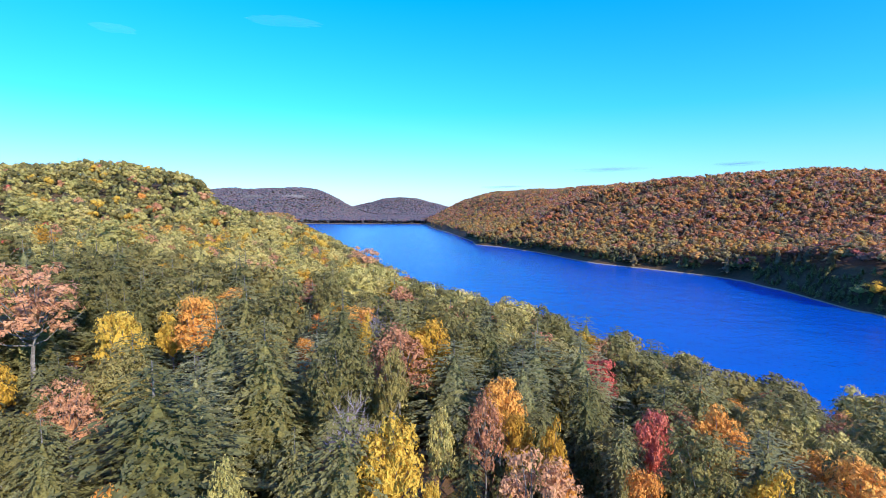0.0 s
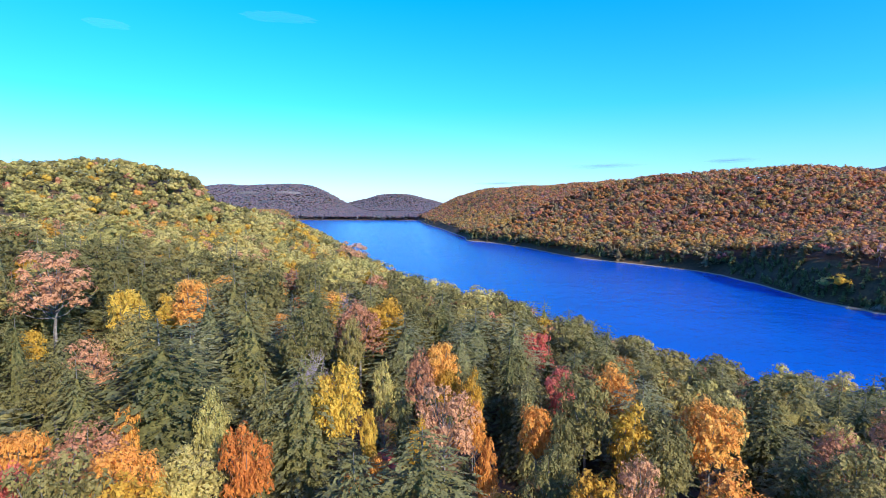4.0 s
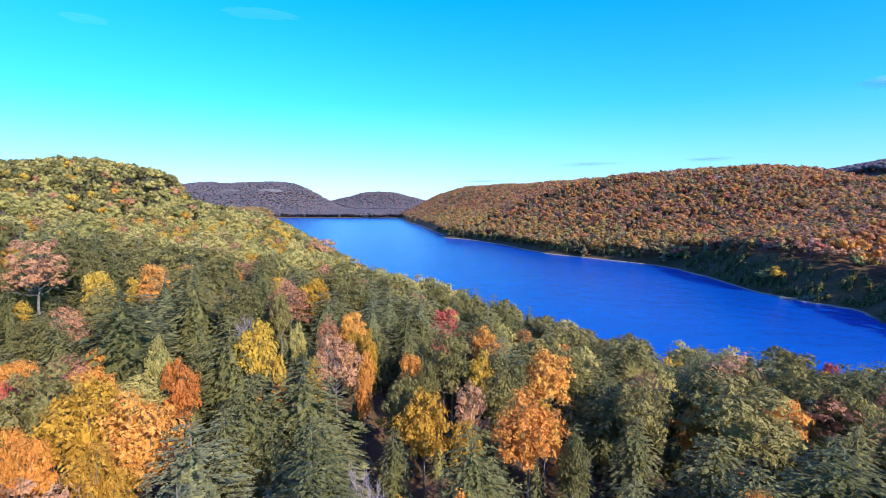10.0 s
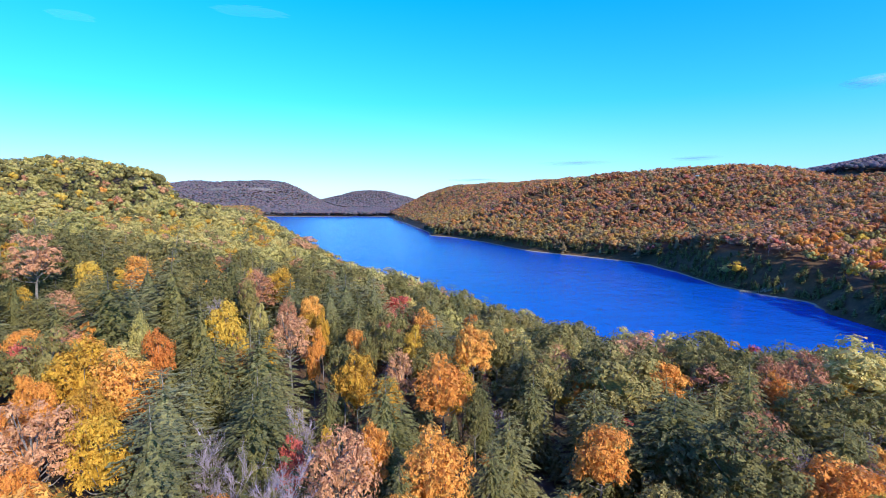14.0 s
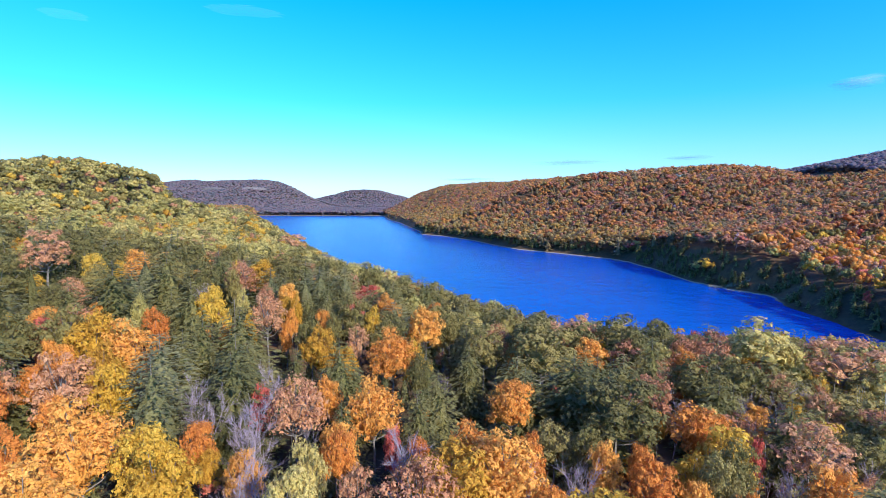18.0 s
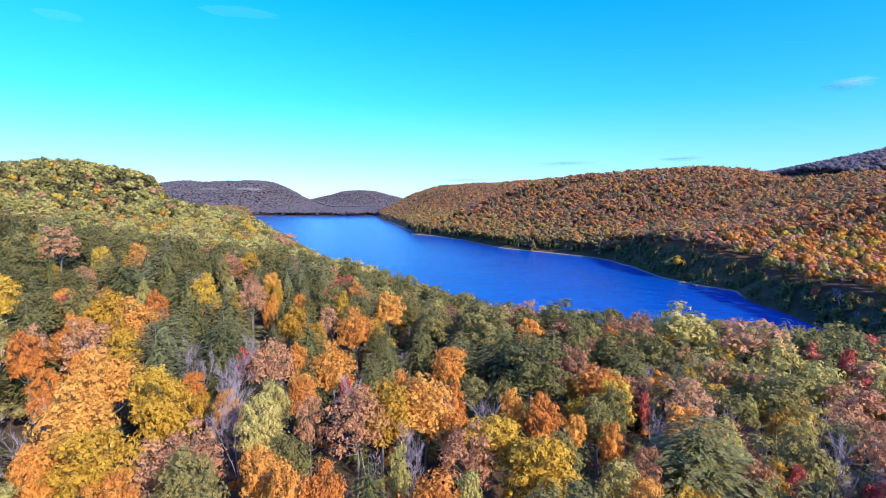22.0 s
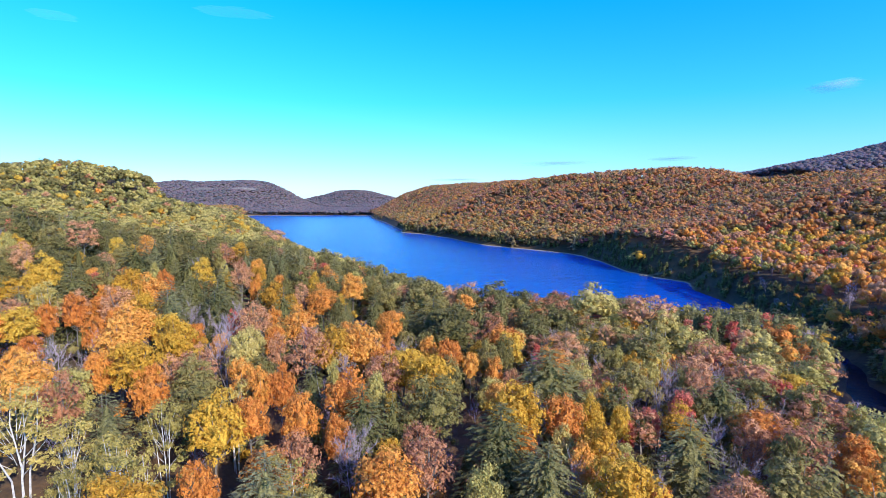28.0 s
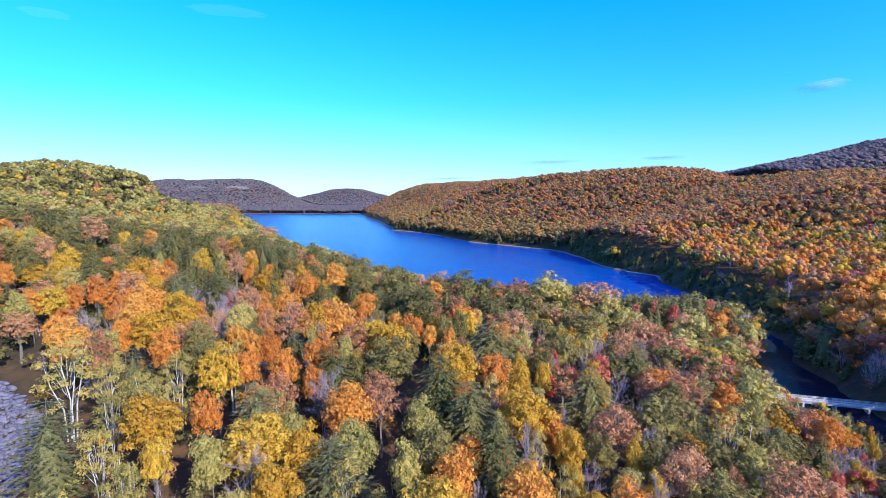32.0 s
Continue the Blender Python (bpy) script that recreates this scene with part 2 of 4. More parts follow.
def ground_height(x, y):
    x, y = np.asarray(x, float), np.asarray(y, float)
    yc = np.clip(y, -400, 1800)
    depth = np.minimum(np.minimum(x - line_x(LEFT_SHORE, yc), line_x(RIGHT_SHORE, yc) - x), LAKE_END - y + 12 * np.sin(x / 60))
    depth = depth * 0.8
    ql = (line_x(LEFT_TOE, y) - x) * lean(LEFT_TOE, yc)
    qr = (x - line_x(RIGHT_SHORE, yc)) * lean(RIGHT_SHORE, yc)
    p = np.maximum(ql, 0)
    k = np.minimum(0.14 + 0.58 * smooth(300, 640, y), 0.26)
    crest = 44 * smooth(128, 164, p + 5 * rough(x, y, 14, 6)) * smooth(395, 465, y)
    hl = 18 * (1 - np.exp(-p / 22)) + k * p + crest
    cap = 90 + 9 * np.exp(-((x + 362) / 75) ** 2 - ((y - 500) / 70) ** 2) - 66 * smooth(555, 572, y + np.clip(x + 308, -150, 60) * 0.9)
    hl = ((hl + 0.01) ** -6.0 + cap ** -6.0) ** (-1 / 6)
    # the near slope under the flight, down to the flat by the river
    u, v = np.clip(x, -80, 175) / 100, np.clip(y, -115, 110) / 100
    slope = 29.7 - 14.4 * u + 5.7 * v + 2.1 * u * u - 1.2 * u * v - 2.6 * v * v - 0.3 * u ** 3 - 5 * np.exp(-((x + 45) / 32) ** 2 - ((y - 70) / 26) ** 2)
    slope = np.minimum(slope, 0.9 + 0.14 * np.maximum(line_x(LEFT_SHORE, yc) - x - 6, 0))
    mouth = np.interp(x, (0, 44, 86, 112, 155, 190, 222, 238), (255, 176, 142, 128, 122, 118, 112, 100))
    slope = np.minimum(slope, 1.2 + 0.19 * np.maximum(mouth - y - 8, 0))
    near = smooth(-95, -55, x) * smooth(120, 75, y - 0.5 * np.clip(x - 60, 0, 60))
    d = np.maximum(qr, 0)
    capr = 70 + 25 * smooth(560, 720, y) - 6 * smooth(760, 1000, y)
    steep = (13 + 8 * smooth(230, 320, y)) * smooth(560, 330, y) * smooth(320, 110, d)
    hr = 4 * (1 - np.exp(-d / 6)) + steep * (1 - np.exp(-(d / 12) ** 2)) + capr * np.sin(np.pi / 2 * np.clip(d / (360 - 120 * smooth(1000, 1500, y)), 0, 1)) ** (1.25 + 1.0 * smooth(560, 330, y))
    hr = hr - 24 * smooth(300, 540, d) * smooth(3000, 500, y)
    h = np.where(ql > 0, hl, 0)
    h = h + (np.maximum(slope, 0) - h) * near
    h = np.where(qr > 0, hr, np.where(x < line_x(LEFT_SHORE, yc), h, 0))
    far = smooth(1640, 1950, y)
    h = h * (1 - 0.9 * far)
    # the far table-topped hill, the blue hill behind it and the second ridge beyond the right bank
    hill2 = (131 + 5 * np.sin(x / 75)) * np.exp(-(np.abs((x + 1020) / 400)) ** 5) * np.exp(-((y - 2350) / 420) ** 2)
    hill3 = 106 * np.exp(-((x + 540) / 330) ** 2) * np.exp(-((y - 3650) / 500) ** 2)
    ridge = 113 * np.exp(-((x - 1210) / 440) ** 2) * np.exp(-((y - 820) / 520) ** 2)
    h = np.maximum(h, hill2)
    h = np.maximum(h, hill3) + ridge
    h = h + np.clip(h / 40, 0, 1) * (4 * rough(x, y, 55, 1) + 2 * rough(x, y, 21, 2))
    bank = 1.2 + 0.5 * rough(x, y, 9, 3)
    dry = np.maximum(h, np.minimum(bank, -depth * 0.25))
    return np.where(depth > 0, -np.minimum(depth * 0.25, 4), np.maximum(dry, 0) + np.minimum(-depth * 0.2, 0.6))


def mesh_object(name, verts, faces, mat, smooth_shade=False):
    me = bpy.data.meshes.new(name)
    me.from_pydata([tuple(v) for v in verts], [], [tuple(f) for f in faces])
    me.materials.append(mat)
    if smooth_shade:
        me.shade_smooth()
    return new(name, me)


def steps(*runs):
    out = []
    for a, b, s in runs:
        out.extend(np.arange(a, b, s))
    return np.array(out + [runs[-1][1]], float)


gx = steps((-4900, -1500, 200), (-1500, -600, 40), (-600, -160, 14), (-160, 320, 5), (320, 700, 14), (700, 1600, 40), (1600, 4900, 200))
gy = steps((-4900, -400, 220), (-400, -180, 20), (-180, 620, 5), (620, 1000, 10), (1000, 1900, 25), (1900, 4900, 75))
GX, GY = np.meshgrid(gx, gy)
GZ = ground_height(GX, GY)
nx, ny = len(gx), len(gy)
me = bpy.data.meshes.new("ground")
gv = np.stack([GX, GY, GZ], -1).reshape(-1, 3)
ii = (np.arange(ny - 1)[:, None] * nx + np.arange(nx - 1)[None]).ravel()
gf = np.stack([ii, ii + 1, ii + nx + 1, ii + nx], 1)
me.from_pydata(gv.tolist(), [], gf.tolist())
me.materials.append(ground_material())
me.shade_smooth()
tagged(new("ground", me), "leaf-strewn forest floor of the valley and its hills", "ground", kind="structure")

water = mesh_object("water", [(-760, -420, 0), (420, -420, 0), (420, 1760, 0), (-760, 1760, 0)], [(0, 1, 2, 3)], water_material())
tagged(water, "deep blue rippled water of the long lake", "lake", kind="structure")


# ---- tree shapes ----
class Shape:
    """Gathers corners and faces of one mesh."""
    def __init__(self):
        self.v, self.f, self.slot, self.n = [], [], [], 0

    def add(self, v, f, slot=0):
        self.v.append(np.asarray(v, float))
        self.f.extend([tuple(int(i) + self.n for i in q) for q in f])
        self.slot.extend([slot] * len(f))
        self.n += len(v)

    def verts(self):
        return np.concatenate(self.v)


def tube(s, pts, radii, sides=5):
    pts = np.asarray(pts, float)
    rings = []
    for i, p in enumerate(pts):
        d = pts[min(i + 1, len(pts) - 1)] - pts[max(i - 1, 0)]
        d = d / (np.linalg.norm(d) + 1e-9)
        a = np.cross(d, (0.31, 0.95, 0.1))
        a /= np.linalg.norm(a) + 1e-9
        b = np.cross(d, a)
        ang = np.arange(sides) * 2 * np.pi / sides
        rings.append(p + radii[i] * (np.cos(ang)[:, None] * a + np.sin(ang)[:, None] * b))
    f = []
    for i in range(len(pts) - 1):
        for k in range(sides):
            f.append((i * sides + k, i * sides + (k + 1) % sides, (i + 1) * sides + (k + 1) % sides, (i + 1) * sides + k))
    s.add(np.concatenate(rings), f)


def cards(s, centre, normal, size, rng, long=1.0):
    """Leaf clumps: small uneven four-cornered tufts that face roughly along normal."""
    n = len(centre)
    nr = normal + rng.normal(0, 0.38, (n, 3))
    nr /= np.linalg.norm(nr, axis=1)[:, None]
    a = np.cross(nr, rng.normal(0, 1, (n, 3)))
    a /= np.linalg.norm(a, axis=1)[:, None]
    b = np.cross(nr, a)
    sz = size * rng.uniform(0.6, 1.4, n)[:, None]
    j = lambda: rng.uniform(0.55, 1.3, n)[:, None]
    q = np.stack([centre - a * sz * j() * long - b * sz * 0.6, centre + a * sz * j() * long - b * sz * 0.6 * j(), centre + b * sz * j() * 1.1], 1)
    s.add(q.reshape(-1, 3), (np.arange(n)[:, None] * 3 + np.arange(3)[None]).tolist())


ICO_V = np.array([(0, 0, 1)] + [(0.894 * math.cos(k * 1.2566), 0.894 * math.sin(k * 1.2566), 0.447) for k in range(5)]
                 + [(0.894 * math.cos(k * 1.2566 + 0.628), 0.894 * math.sin(k * 1.2566 + 0.628), -0.447) for k in range(5)] + [(0, 0, -1)])
ICO_F = [(0, 1 + k, 1 + (k + 1) % 5) for k in range(5)] + [(1 + k, 6 + k, 1 + (k + 1) % 5) for k in range(5)] \
    + [(1 + (k + 1) % 5, 6 + k, 6 + (k + 1) % 5) for k in range(5)] + [(11, 6 + (k + 1) % 5, 6 + k) for k in range(5)]


def sphere_points(n, rng, low=-0.55):
    z = rng.uniform(low, 1, n)
    a = rng.uniform(0, 2 * np.pi, n)
    r = np.sqrt(1 - z * z)
    return np.stack([r * np.cos(a), r * np.sin(a), z], 1)


def lobes_of(rng, radius, base, top, count):
    """Centres and sizes of the boughs of a broad crown, spread over its dome."""
    mid, half = base + (top - base) * 0.5, (top - base) * 0.5
    if count == 0:
        return [(np.array([0, 0, mid]), radius * 0.92)]
    out = []
    for k in range(count):
        a = k * 2.399 + rng.uniform(-0.3, 0.3)
        w = 0.97 - 1.5 * (k + 0.5) / count + rng.uniform(-0.07, 0.07)
        r = math.sqrt(max(0.05, 1 - w * w))
        reach = rng.uniform(0.45, 0.60) if count <= 4 else rng.uniform(0.60, 0.98)
        size = radius * (0.56 if count <= 4 else 0.24 + 1.0 / (count + 3)) * rng.uniform(0.75, 1.3)
        out.append((np.array([math.cos(a) * r * reach * radius * 0.88, math.sin(a) * r * reach * radius * 0.88, mid + w * half * reach]), size))
    return out


def broad_crown(seed, radius, base, top, lobes, leaves, size, core=0.8, thin=0.0):
    rng = np.random.default_rng(seed)
    s = Shape()
    ls = lobes_of(rng, radius, base, top, lobes)
    if core and lobes > 4:
        mid = base + (top - base) * 0.47
        s.add((0, 0, mid) + ICO_V * np.array([radius, radius, (top - base) * 0.5]) * core * rng.uniform(0.75, 1.1, (12, 1)), ICO_F, 1)
    w = np.array([r * r for _, r in ls])
    for (c, r), share in zip(ls, w / w.sum()):
        if core and lobes <= 4:
            s.add(c + ICO_V * r * core * rng.uniform(0.75, 1.2, (12, 1)), ICO_F, 1)
        n = max(6, int(leaves * share))
        d = sphere_points(n, rng, -0.45)
        shell = rng.uniform(0.45, 1.32, n)[:, None] if not thin else rng.uniform(0.3, 1.2, n)[:, None]
        flat = np.array([1.08, 1.08, 0.80]) if lobes > 4 else np.array([1, 1, 0.9])
        cards(s, c + d * r * shell * flat, d + np.array([0, 0, 0.3]), size, rng)
    return s, ls


def limbs(s, rng, ls, height, base, girth, sides=5):
    fork = np.array([rng.uniform(-0.3, 0.3), rng.uniform(-0.3, 0.3), base])
    top = np.array([rng.uniform(-0.6, 0.6), rng.uniform(-0.6, 0.6), height * 0.86])
    tube(s, [(0, 0, -1.2), (0.05, 0, base * 0.5), fork, (fork + top) / 2 + rng.uniform(-0.3, 0.3, 3), top], [girth * 1.25, girth, girth * 0.8, girth * 0.45, 0.03], sides)
    for c, r in ls:
        start = fork + (top - fork) * max(0.0, min(0.75, (c[2] - base) / (height - base) * 0.6))
        m = (start + c) / 2 + np.array([0, 0, -0.4])
        tube(s, [start, m, c + (c - start) * 0.12], [girth * 0.42, girth * 0.26, 0.03], 4)


def conifer_crown(seed, height, radius, whorls, arms, tufts, droop, start=1.2):
    """Tiers of boughs, each a row of flat feathery sprays that point outwards and hang a little at the tip."""
    rng = np.random.default_rng(seed)
    s = Shape()
    ang = np.arange(7) * 2 * np.pi / 7
    ring = np.stack([np.cos(ang), np.sin(ang), 0 * ang], 1)
    s.add(np.concatenate([ring * radius * 0.44 + (0, 0, start + 1), ring * radius * 0.27 + (0, 0, height * 0.6), [(0, 0, height * 0.86)]]),
          [(k, (k + 1) % 7, 7 + (k + 1) % 7, 7 + k) for k in range(7)] + [(7 + k, 7 + (k + 1) % 7, 14) for k in range(7)], 1)
    i, j, k = (v.ravel() for v in np.meshgrid(np.arange(whorls), np.arange(arms), np.arange(tufts), indexing="ij"))
    bough = i * arms + j
    nb = whorls * arms
    u = np.clip((i + rng.uniform(-0.4, 0.4, nb)[bough]) / whorls, 0, 0.985)
    keep = (u < 0.82) | (j % 2 == 0)
    a = j * 2 * np.pi / arms + i * 1.1 + rng.uniform(-0.35, 0.35, nb)[bough]
    length = (radius * (1 - u) ** 0.55 * (0.8 + 0.2 * np.minimum(u / 0.2, 1)) * rng.uniform(0.72, 1.15, nb)[bough] + 0.3)
    t = (k + 0.7) / tufts
    out = np.stack([np.cos(a), np.sin(a), 0 * a], 1)
    across = np.stack([-out[:, 1], out[:, 0], 0 * a], 1)
    swing = rng.uniform(-0.32, 0.32, len(a))
    z = start + (height - start) * u + (0.30 * t - droop * t * t) * length
    c = out * (length * t)[:, None] + across * (swing * length * t)[:, None]
    c[:, 2] = z
    way = out + across * (swing * 1.5)[:, None] + np.array([0, 0, 1]) * (0.25 - 1.5 * droop * t)[:, None]
    way /= np.linalg.norm(way, axis=1)[:, None]
    b = np.cross(way, np.array([0, 0, 1.0]) + out * 0.25 + rng.normal(0, 0.28, (len(a), 3)))
    b /= np.linalg.norm(b, axis=1)[:, None]
    ln = (0.16 + 1.15 * length / radius / tufts * radius / 5.0 * 2.2)[:, None] * rng.uniform(0.7, 1.3, (len(a), 1))
    w = ln * rng.uniform(0.40, 0.64, (len(a), 1))
    q = np.stack([c - way * ln * 0.8, c - b * w, c + way * ln * 1.25 - np.array([0, 0, 0.12]), c + b * w], 1)[keep]
    s.add(q.reshape(-1, 3), (np.arange(len(q))[:, None] * 4 + np.arange(4)[None]).tolist())
    return s


def bare_branches(seed, height, radius, twigs):
    """Stems, limbs and branchlets of a leafless tree, and apart from them its fine twigs."""
    rng = np.random.default_rng(seed)
    s = Shape()
    stems = 1 + seed % 3
    ends = []
    for k in range(stems):
        lean_ = rng.normal(0, 0.07, 2) * (1 + stems)
        top = height * rng.uniform(0.85, 1.0)
        p = [np.array([lean_[0] * z, lean_[1] * z, z]) + np.append(rng.normal(0, 0.12, 2), 0) for z in (-1, top * 0.3, top * 0.55, top * 0.78, top)]
        tube(s, p, [0.10, 0.07, 0.05, 0.03, 0.010], 5)
        for i in range(14):
            u = 0.28 + 0.68 * i / 14
            j = min(3, int(u * 4))
            a = i * 2.4 + rng.uniform(-0.5, 0.5)
            st = p[j] + (p[j + 1] - p[j]) * (u * 4 - j)
            ln = radius * (1.1 - u * 0.75) * rng.uniform(0.7, 1.1)
            en = st + np.array([math.cos(a) * ln, math.sin(a) * ln, ln * rng.uniform(0.5, 1.1)])
            tube(s, [st, (st + en) / 2 + (0, 0, -0.2), en], [0.026, 0.017, 0.006], 3)
            ends.append((st, en))
            for q in range(3):
                b_ = st + (en - st) * rng.uniform(0.35, 0.9)
                e_ = b_ + ((en - st) / ln * 0.5 + rng.normal(0, 0.5, 3) + (0, 0, 0.5)) * rng.uniform(0.7, 1.5)
                tube(s, [b_, e_], [0.015, 0.005], 3)
                ends.append((b_, e_))
    n = twigs
    pick = rng.integers(0, len(ends), n)
    st = np.array([e[0] for e in ends])[pick]
    en = np.array([e[1] for e in ends])[pick]
    p = st + (en - st) * rng.uniform(0.3, 1.05, (n, 1))
    d = (en - st) / np.linalg.norm(en - st, axis=1)[:, None] * 0.6 + rng.normal(0, 0.45, (n, 3)) + np.array([0, 0, 0.45])
    e = p + d * rng.uniform(0.5, 1.3, (n, 1))
    side = np.cross(d, rng.normal(0, 1, (n, 3)))
    side = side / np.linalg.norm(side, axis=1)[:, None] * 0.015
    t = Shape()
    t.add(np.stack([p - side, p + side, e], 1).reshape(-1, 3), (np.arange(n)[:, None] * 3 + np.arange(3)[None]).tolist())
    return s, t


def mesh_of(name, s, mat, inner=None):
    me = bpy.data.meshes.new(name)
    me.from_pydata(s.verts().tolist(), [], s.f)
    me.materials.append(mat)
    if inner:
        me.materials.append(inner)
        me.polygons.foreach_set("material_index", s.slot)
    return me


def tree_thing(name, parts, label, group):
    root = new(name)
    root.empty_display_size = 1.0
    for part_name, me in parts:
        ob = new(part_name, me)
        ob.parent = root
        if part_name == "spray":
            tagged(ob, kind="stuff")
    return tagged(root, label, "tree", group)


# nominal crown radius and height of each kind; every standing tree is scaled from these
NOMINAL = {"hemlock": (5.4, 17.5), "pine": (5.6, 18.5), "orange": (4.3, 16.0), "gold": (4.2, 15.5), "red": (3.9, 14.0), "olive": (4.5, 16.0),
           "yellow": (4.4, 16.0), "russet": (4.2, 15.5), "birch": (4.2, 17.0), "bare": (3.3, 13.0)}
LABEL = {
    "hemlock": ("hemlock_tree", "dark green hemlock with drooping feathery boughs on the wooded slope", "hemlocks on the slope"),
    "pine": ("pine_tree", "grey-green white pine with layered boughs above the hardwoods", "pines on the slope"),
    "orange": ("sugar_maple", "maple in bright orange autumn leaf on the wooded slope", "orange maples"),
    "gold": ("golden_maple", "maple in golden yellow autumn leaf among other trees", "golden maples"),
    "red": ("red_maple", "small maple in deep red autumn leaf near the shore", "red maples"),
    "olive": ("oak_tree", "broad hardwood still olive green in the forest canopy", "green hardwoods"),
    "yellow": ("aspen_tree", "rounded aspen in pale yellow-green leaf on the slope", "yellow aspens"),
    "russet": ("beech_tree", "thinly leaved beech in russet and pinkish brown", "russet beeches"),
    "birch": ("birch_tree", "tall birch with white stems and sparse yellow leaves", "birches above the scree"),
    "bare": ("bare_tree", "leafless grey tree with pale branches and lilac twigs", "bare trees"),
}


def near_parts(kind, seed, fine=1.0):
    r, h = NOMINAL[kind]
    rng = np.random.default_rng(seed + 50)
    s = Shape()
    if kind in ("hemlock", "pine"):
        if kind == "hemlock":
            c = conifer_crown(seed, h, r, *((28, 12, 6) if fine > 0.7 else (24, 10, 5) if fine > 0.3 else (18, 8, 4)), 0.36)
        else:
            c = conifer_crown(seed, h, r, *((23, 10, 7) if fine > 0.7 else (19, 9, 6) if fine > 0.3 else (15, 7, 5)), 0.16, 2.0)
        tube(s, [(0, 0, -1.2), (0, 0, h * 0.5), (0, 0, h)], [0.28, 0.18, 0.02], 6)
        return [("trunk", mesh_of("trunk", s, BARK)), ("crown", mesh_of("crown", c, LEAF[kind], INNER[kind]))]
    if kind == "bare":
        s, t = bare_branches(seed, h, r, int(2100 * max(fine, 0.6)))
        return [("trunk", mesh_of("trunk", s, PALE_BARK if seed % 3 == 0 else TWIG)), ("spray", mesh_of("spray", t, TWIG))]
    if kind == "birch":
        c, ls = broad_crown(seed, r, 5.5, h, 16, int(1700 * fine), 0.22 / fine ** 0.42, core=0, thin=1)
        for k in range(3 + seed % 2):
            a = k * 1.7 + seed
            reach = rng.uniform(0.8, 2.8)
            tip = np.array([math.cos(a) * reach, math.sin(a) * reach, h * rng.uniform(0.78, 0.98)])
            bow = rng.normal(0, 0.25, (2, 3)) * (1, 1, 0)
            tube(s, [(math.cos(a) * 0.5, math.sin(a) * 0.5, -1.2), tip * (0.45, 0.45, 0.4) + bow[0], tip * (0.75, 0.75, 0.72) + bow[1], tip], [0.12, 0.095, 0.07, 0.02], 5)
        for c_, r_ in ls:
            st = c_ * np.array([0.2, 0.2, 0.72])
            tube(s, [st, (st + c_) / 2, c_ * np.array([1.1, 1.1, 1.04])], [0.045, 0.03, 0.012], 3)
        return [("trunk", mesh_of("trunk", s, PALE_BARK)), ("crown", mesh_of("crown", c, LEAF["birch"]))]
    sparse = kind in ("russet",)
    boughs = 26 if fine > 0.7 else 21 if fine > 0.3 else 17
    c, ls = broad_crown(seed, r, h * 0.36, h, boughs, int((2100 if sparse else 2700) * fine), (0.23 if sparse else 0.28) / fine ** 0.42, core=0.30 if sparse else 0.60, thin=sparse)
    limbs(s, rng, ls, h, h * 0.36, 0.22)
    return [("trunk", mesh_of("trunk", s, BARK)), ("crown", mesh_of("crown", c, LEAF[kind], INNER[kind]))]


def far_template(kind, seed, leaves, core_lobes):
    """A lighter tree for the woods that stay far off."""
    r, h = NOMINAL["bare" if kind == "lilac" else kind]
    if kind in ("hemlock", "pine"):
        return conifer_crown(seed, h * (1.0 if leaves > 100 else 0.85), r, 12 if leaves > 100 else 5, 6 if leaves > 100 else 5, 3 if leaves > 100 else 1, 0.5)
    if kind == "lilac":
        return twig_cloud(seed, r, h, int(leaves * 1.3), 0.055 if leaves > 100 else 0.08 if leaves > 60 else 0.2)
    size = 0.40 if leaves == 130 else 0.52 if leaves > 100 else 0.58 if leaves > 60 else 1.0
    far = leaves <= 60
    s, _ = broad_crown(seed, r, h * 0.36, h, core_lobes, leaves, size, core=0.86 if leaves < 15 else 0.66)
    if far:
        # seen from afar the crowns close into one canopy
        s.v = [v * np.array([1.22, 1.22, 0.96]) for v in s.v]
    return s


def twig_cloud(seed, radius, height, n, wide):
    """A leafless tree seen from afar: its stems and a haze of upward twigs."""
    rng = np.random.default_rng(seed)
    s = Shape()
    z = height * rng.uniform(0.25, 0.9, n)
    a = rng.uniform(0, 6.283, n)
    reach = radius * np.sqrt(rng.uniform(0, 1, n)) * np.sin(np.pi * np.clip(z / height * 0.85 + 0.12, 0, 1)) * 0.9
    p = np.stack([np.cos(a) * reach, np.sin(a) * reach, z], 1)
    d = np.stack([np.cos(a) * 0.45, np.sin(a) * 0.45, np.full(n, 0.9)], 1) + rng.normal(0, 0.25, (n, 3))
    side = np.cross(d, rng.normal(0, 1, (n, 3)))
    side = side / np.linalg.norm(side, axis=1)[:, None] * wide * rng.uniform(0.7, 1.6, (n, 1))
    e = p + d * rng.uniform(1.2, 3.0, (n, 1))
    s.add(np.stack([p - side, p + side, e], 1).reshape(-1, 3), (np.arange(n)[:, None] * 3 + np.arange(3)[None]).tolist())
    for k in range(3):
        tube(s, [(0.3 * k, 0, -1), (math.cos(k * 2.1) * 0.8, math.sin(k * 2.1) * 0.8, height * 0.5), (math.cos(k * 2.1) * 1.6, math.sin(k * 2.1) * 1.6, height * 0.95)], [0.12, 0.08, 0.02], 3)
    return s


# ---- planting ----
SCREE = (-22.0, -72.0)          # middle of the bare rock slope
BIRCHES = (30.0, -70.0)      # middle of the birch stand by the scree
# trees that stand out: foot and crown radius, kind by kind
STANDING = {}


def standing(kind, *places):
    STANDING.setdefault(kind, []).extend(places)


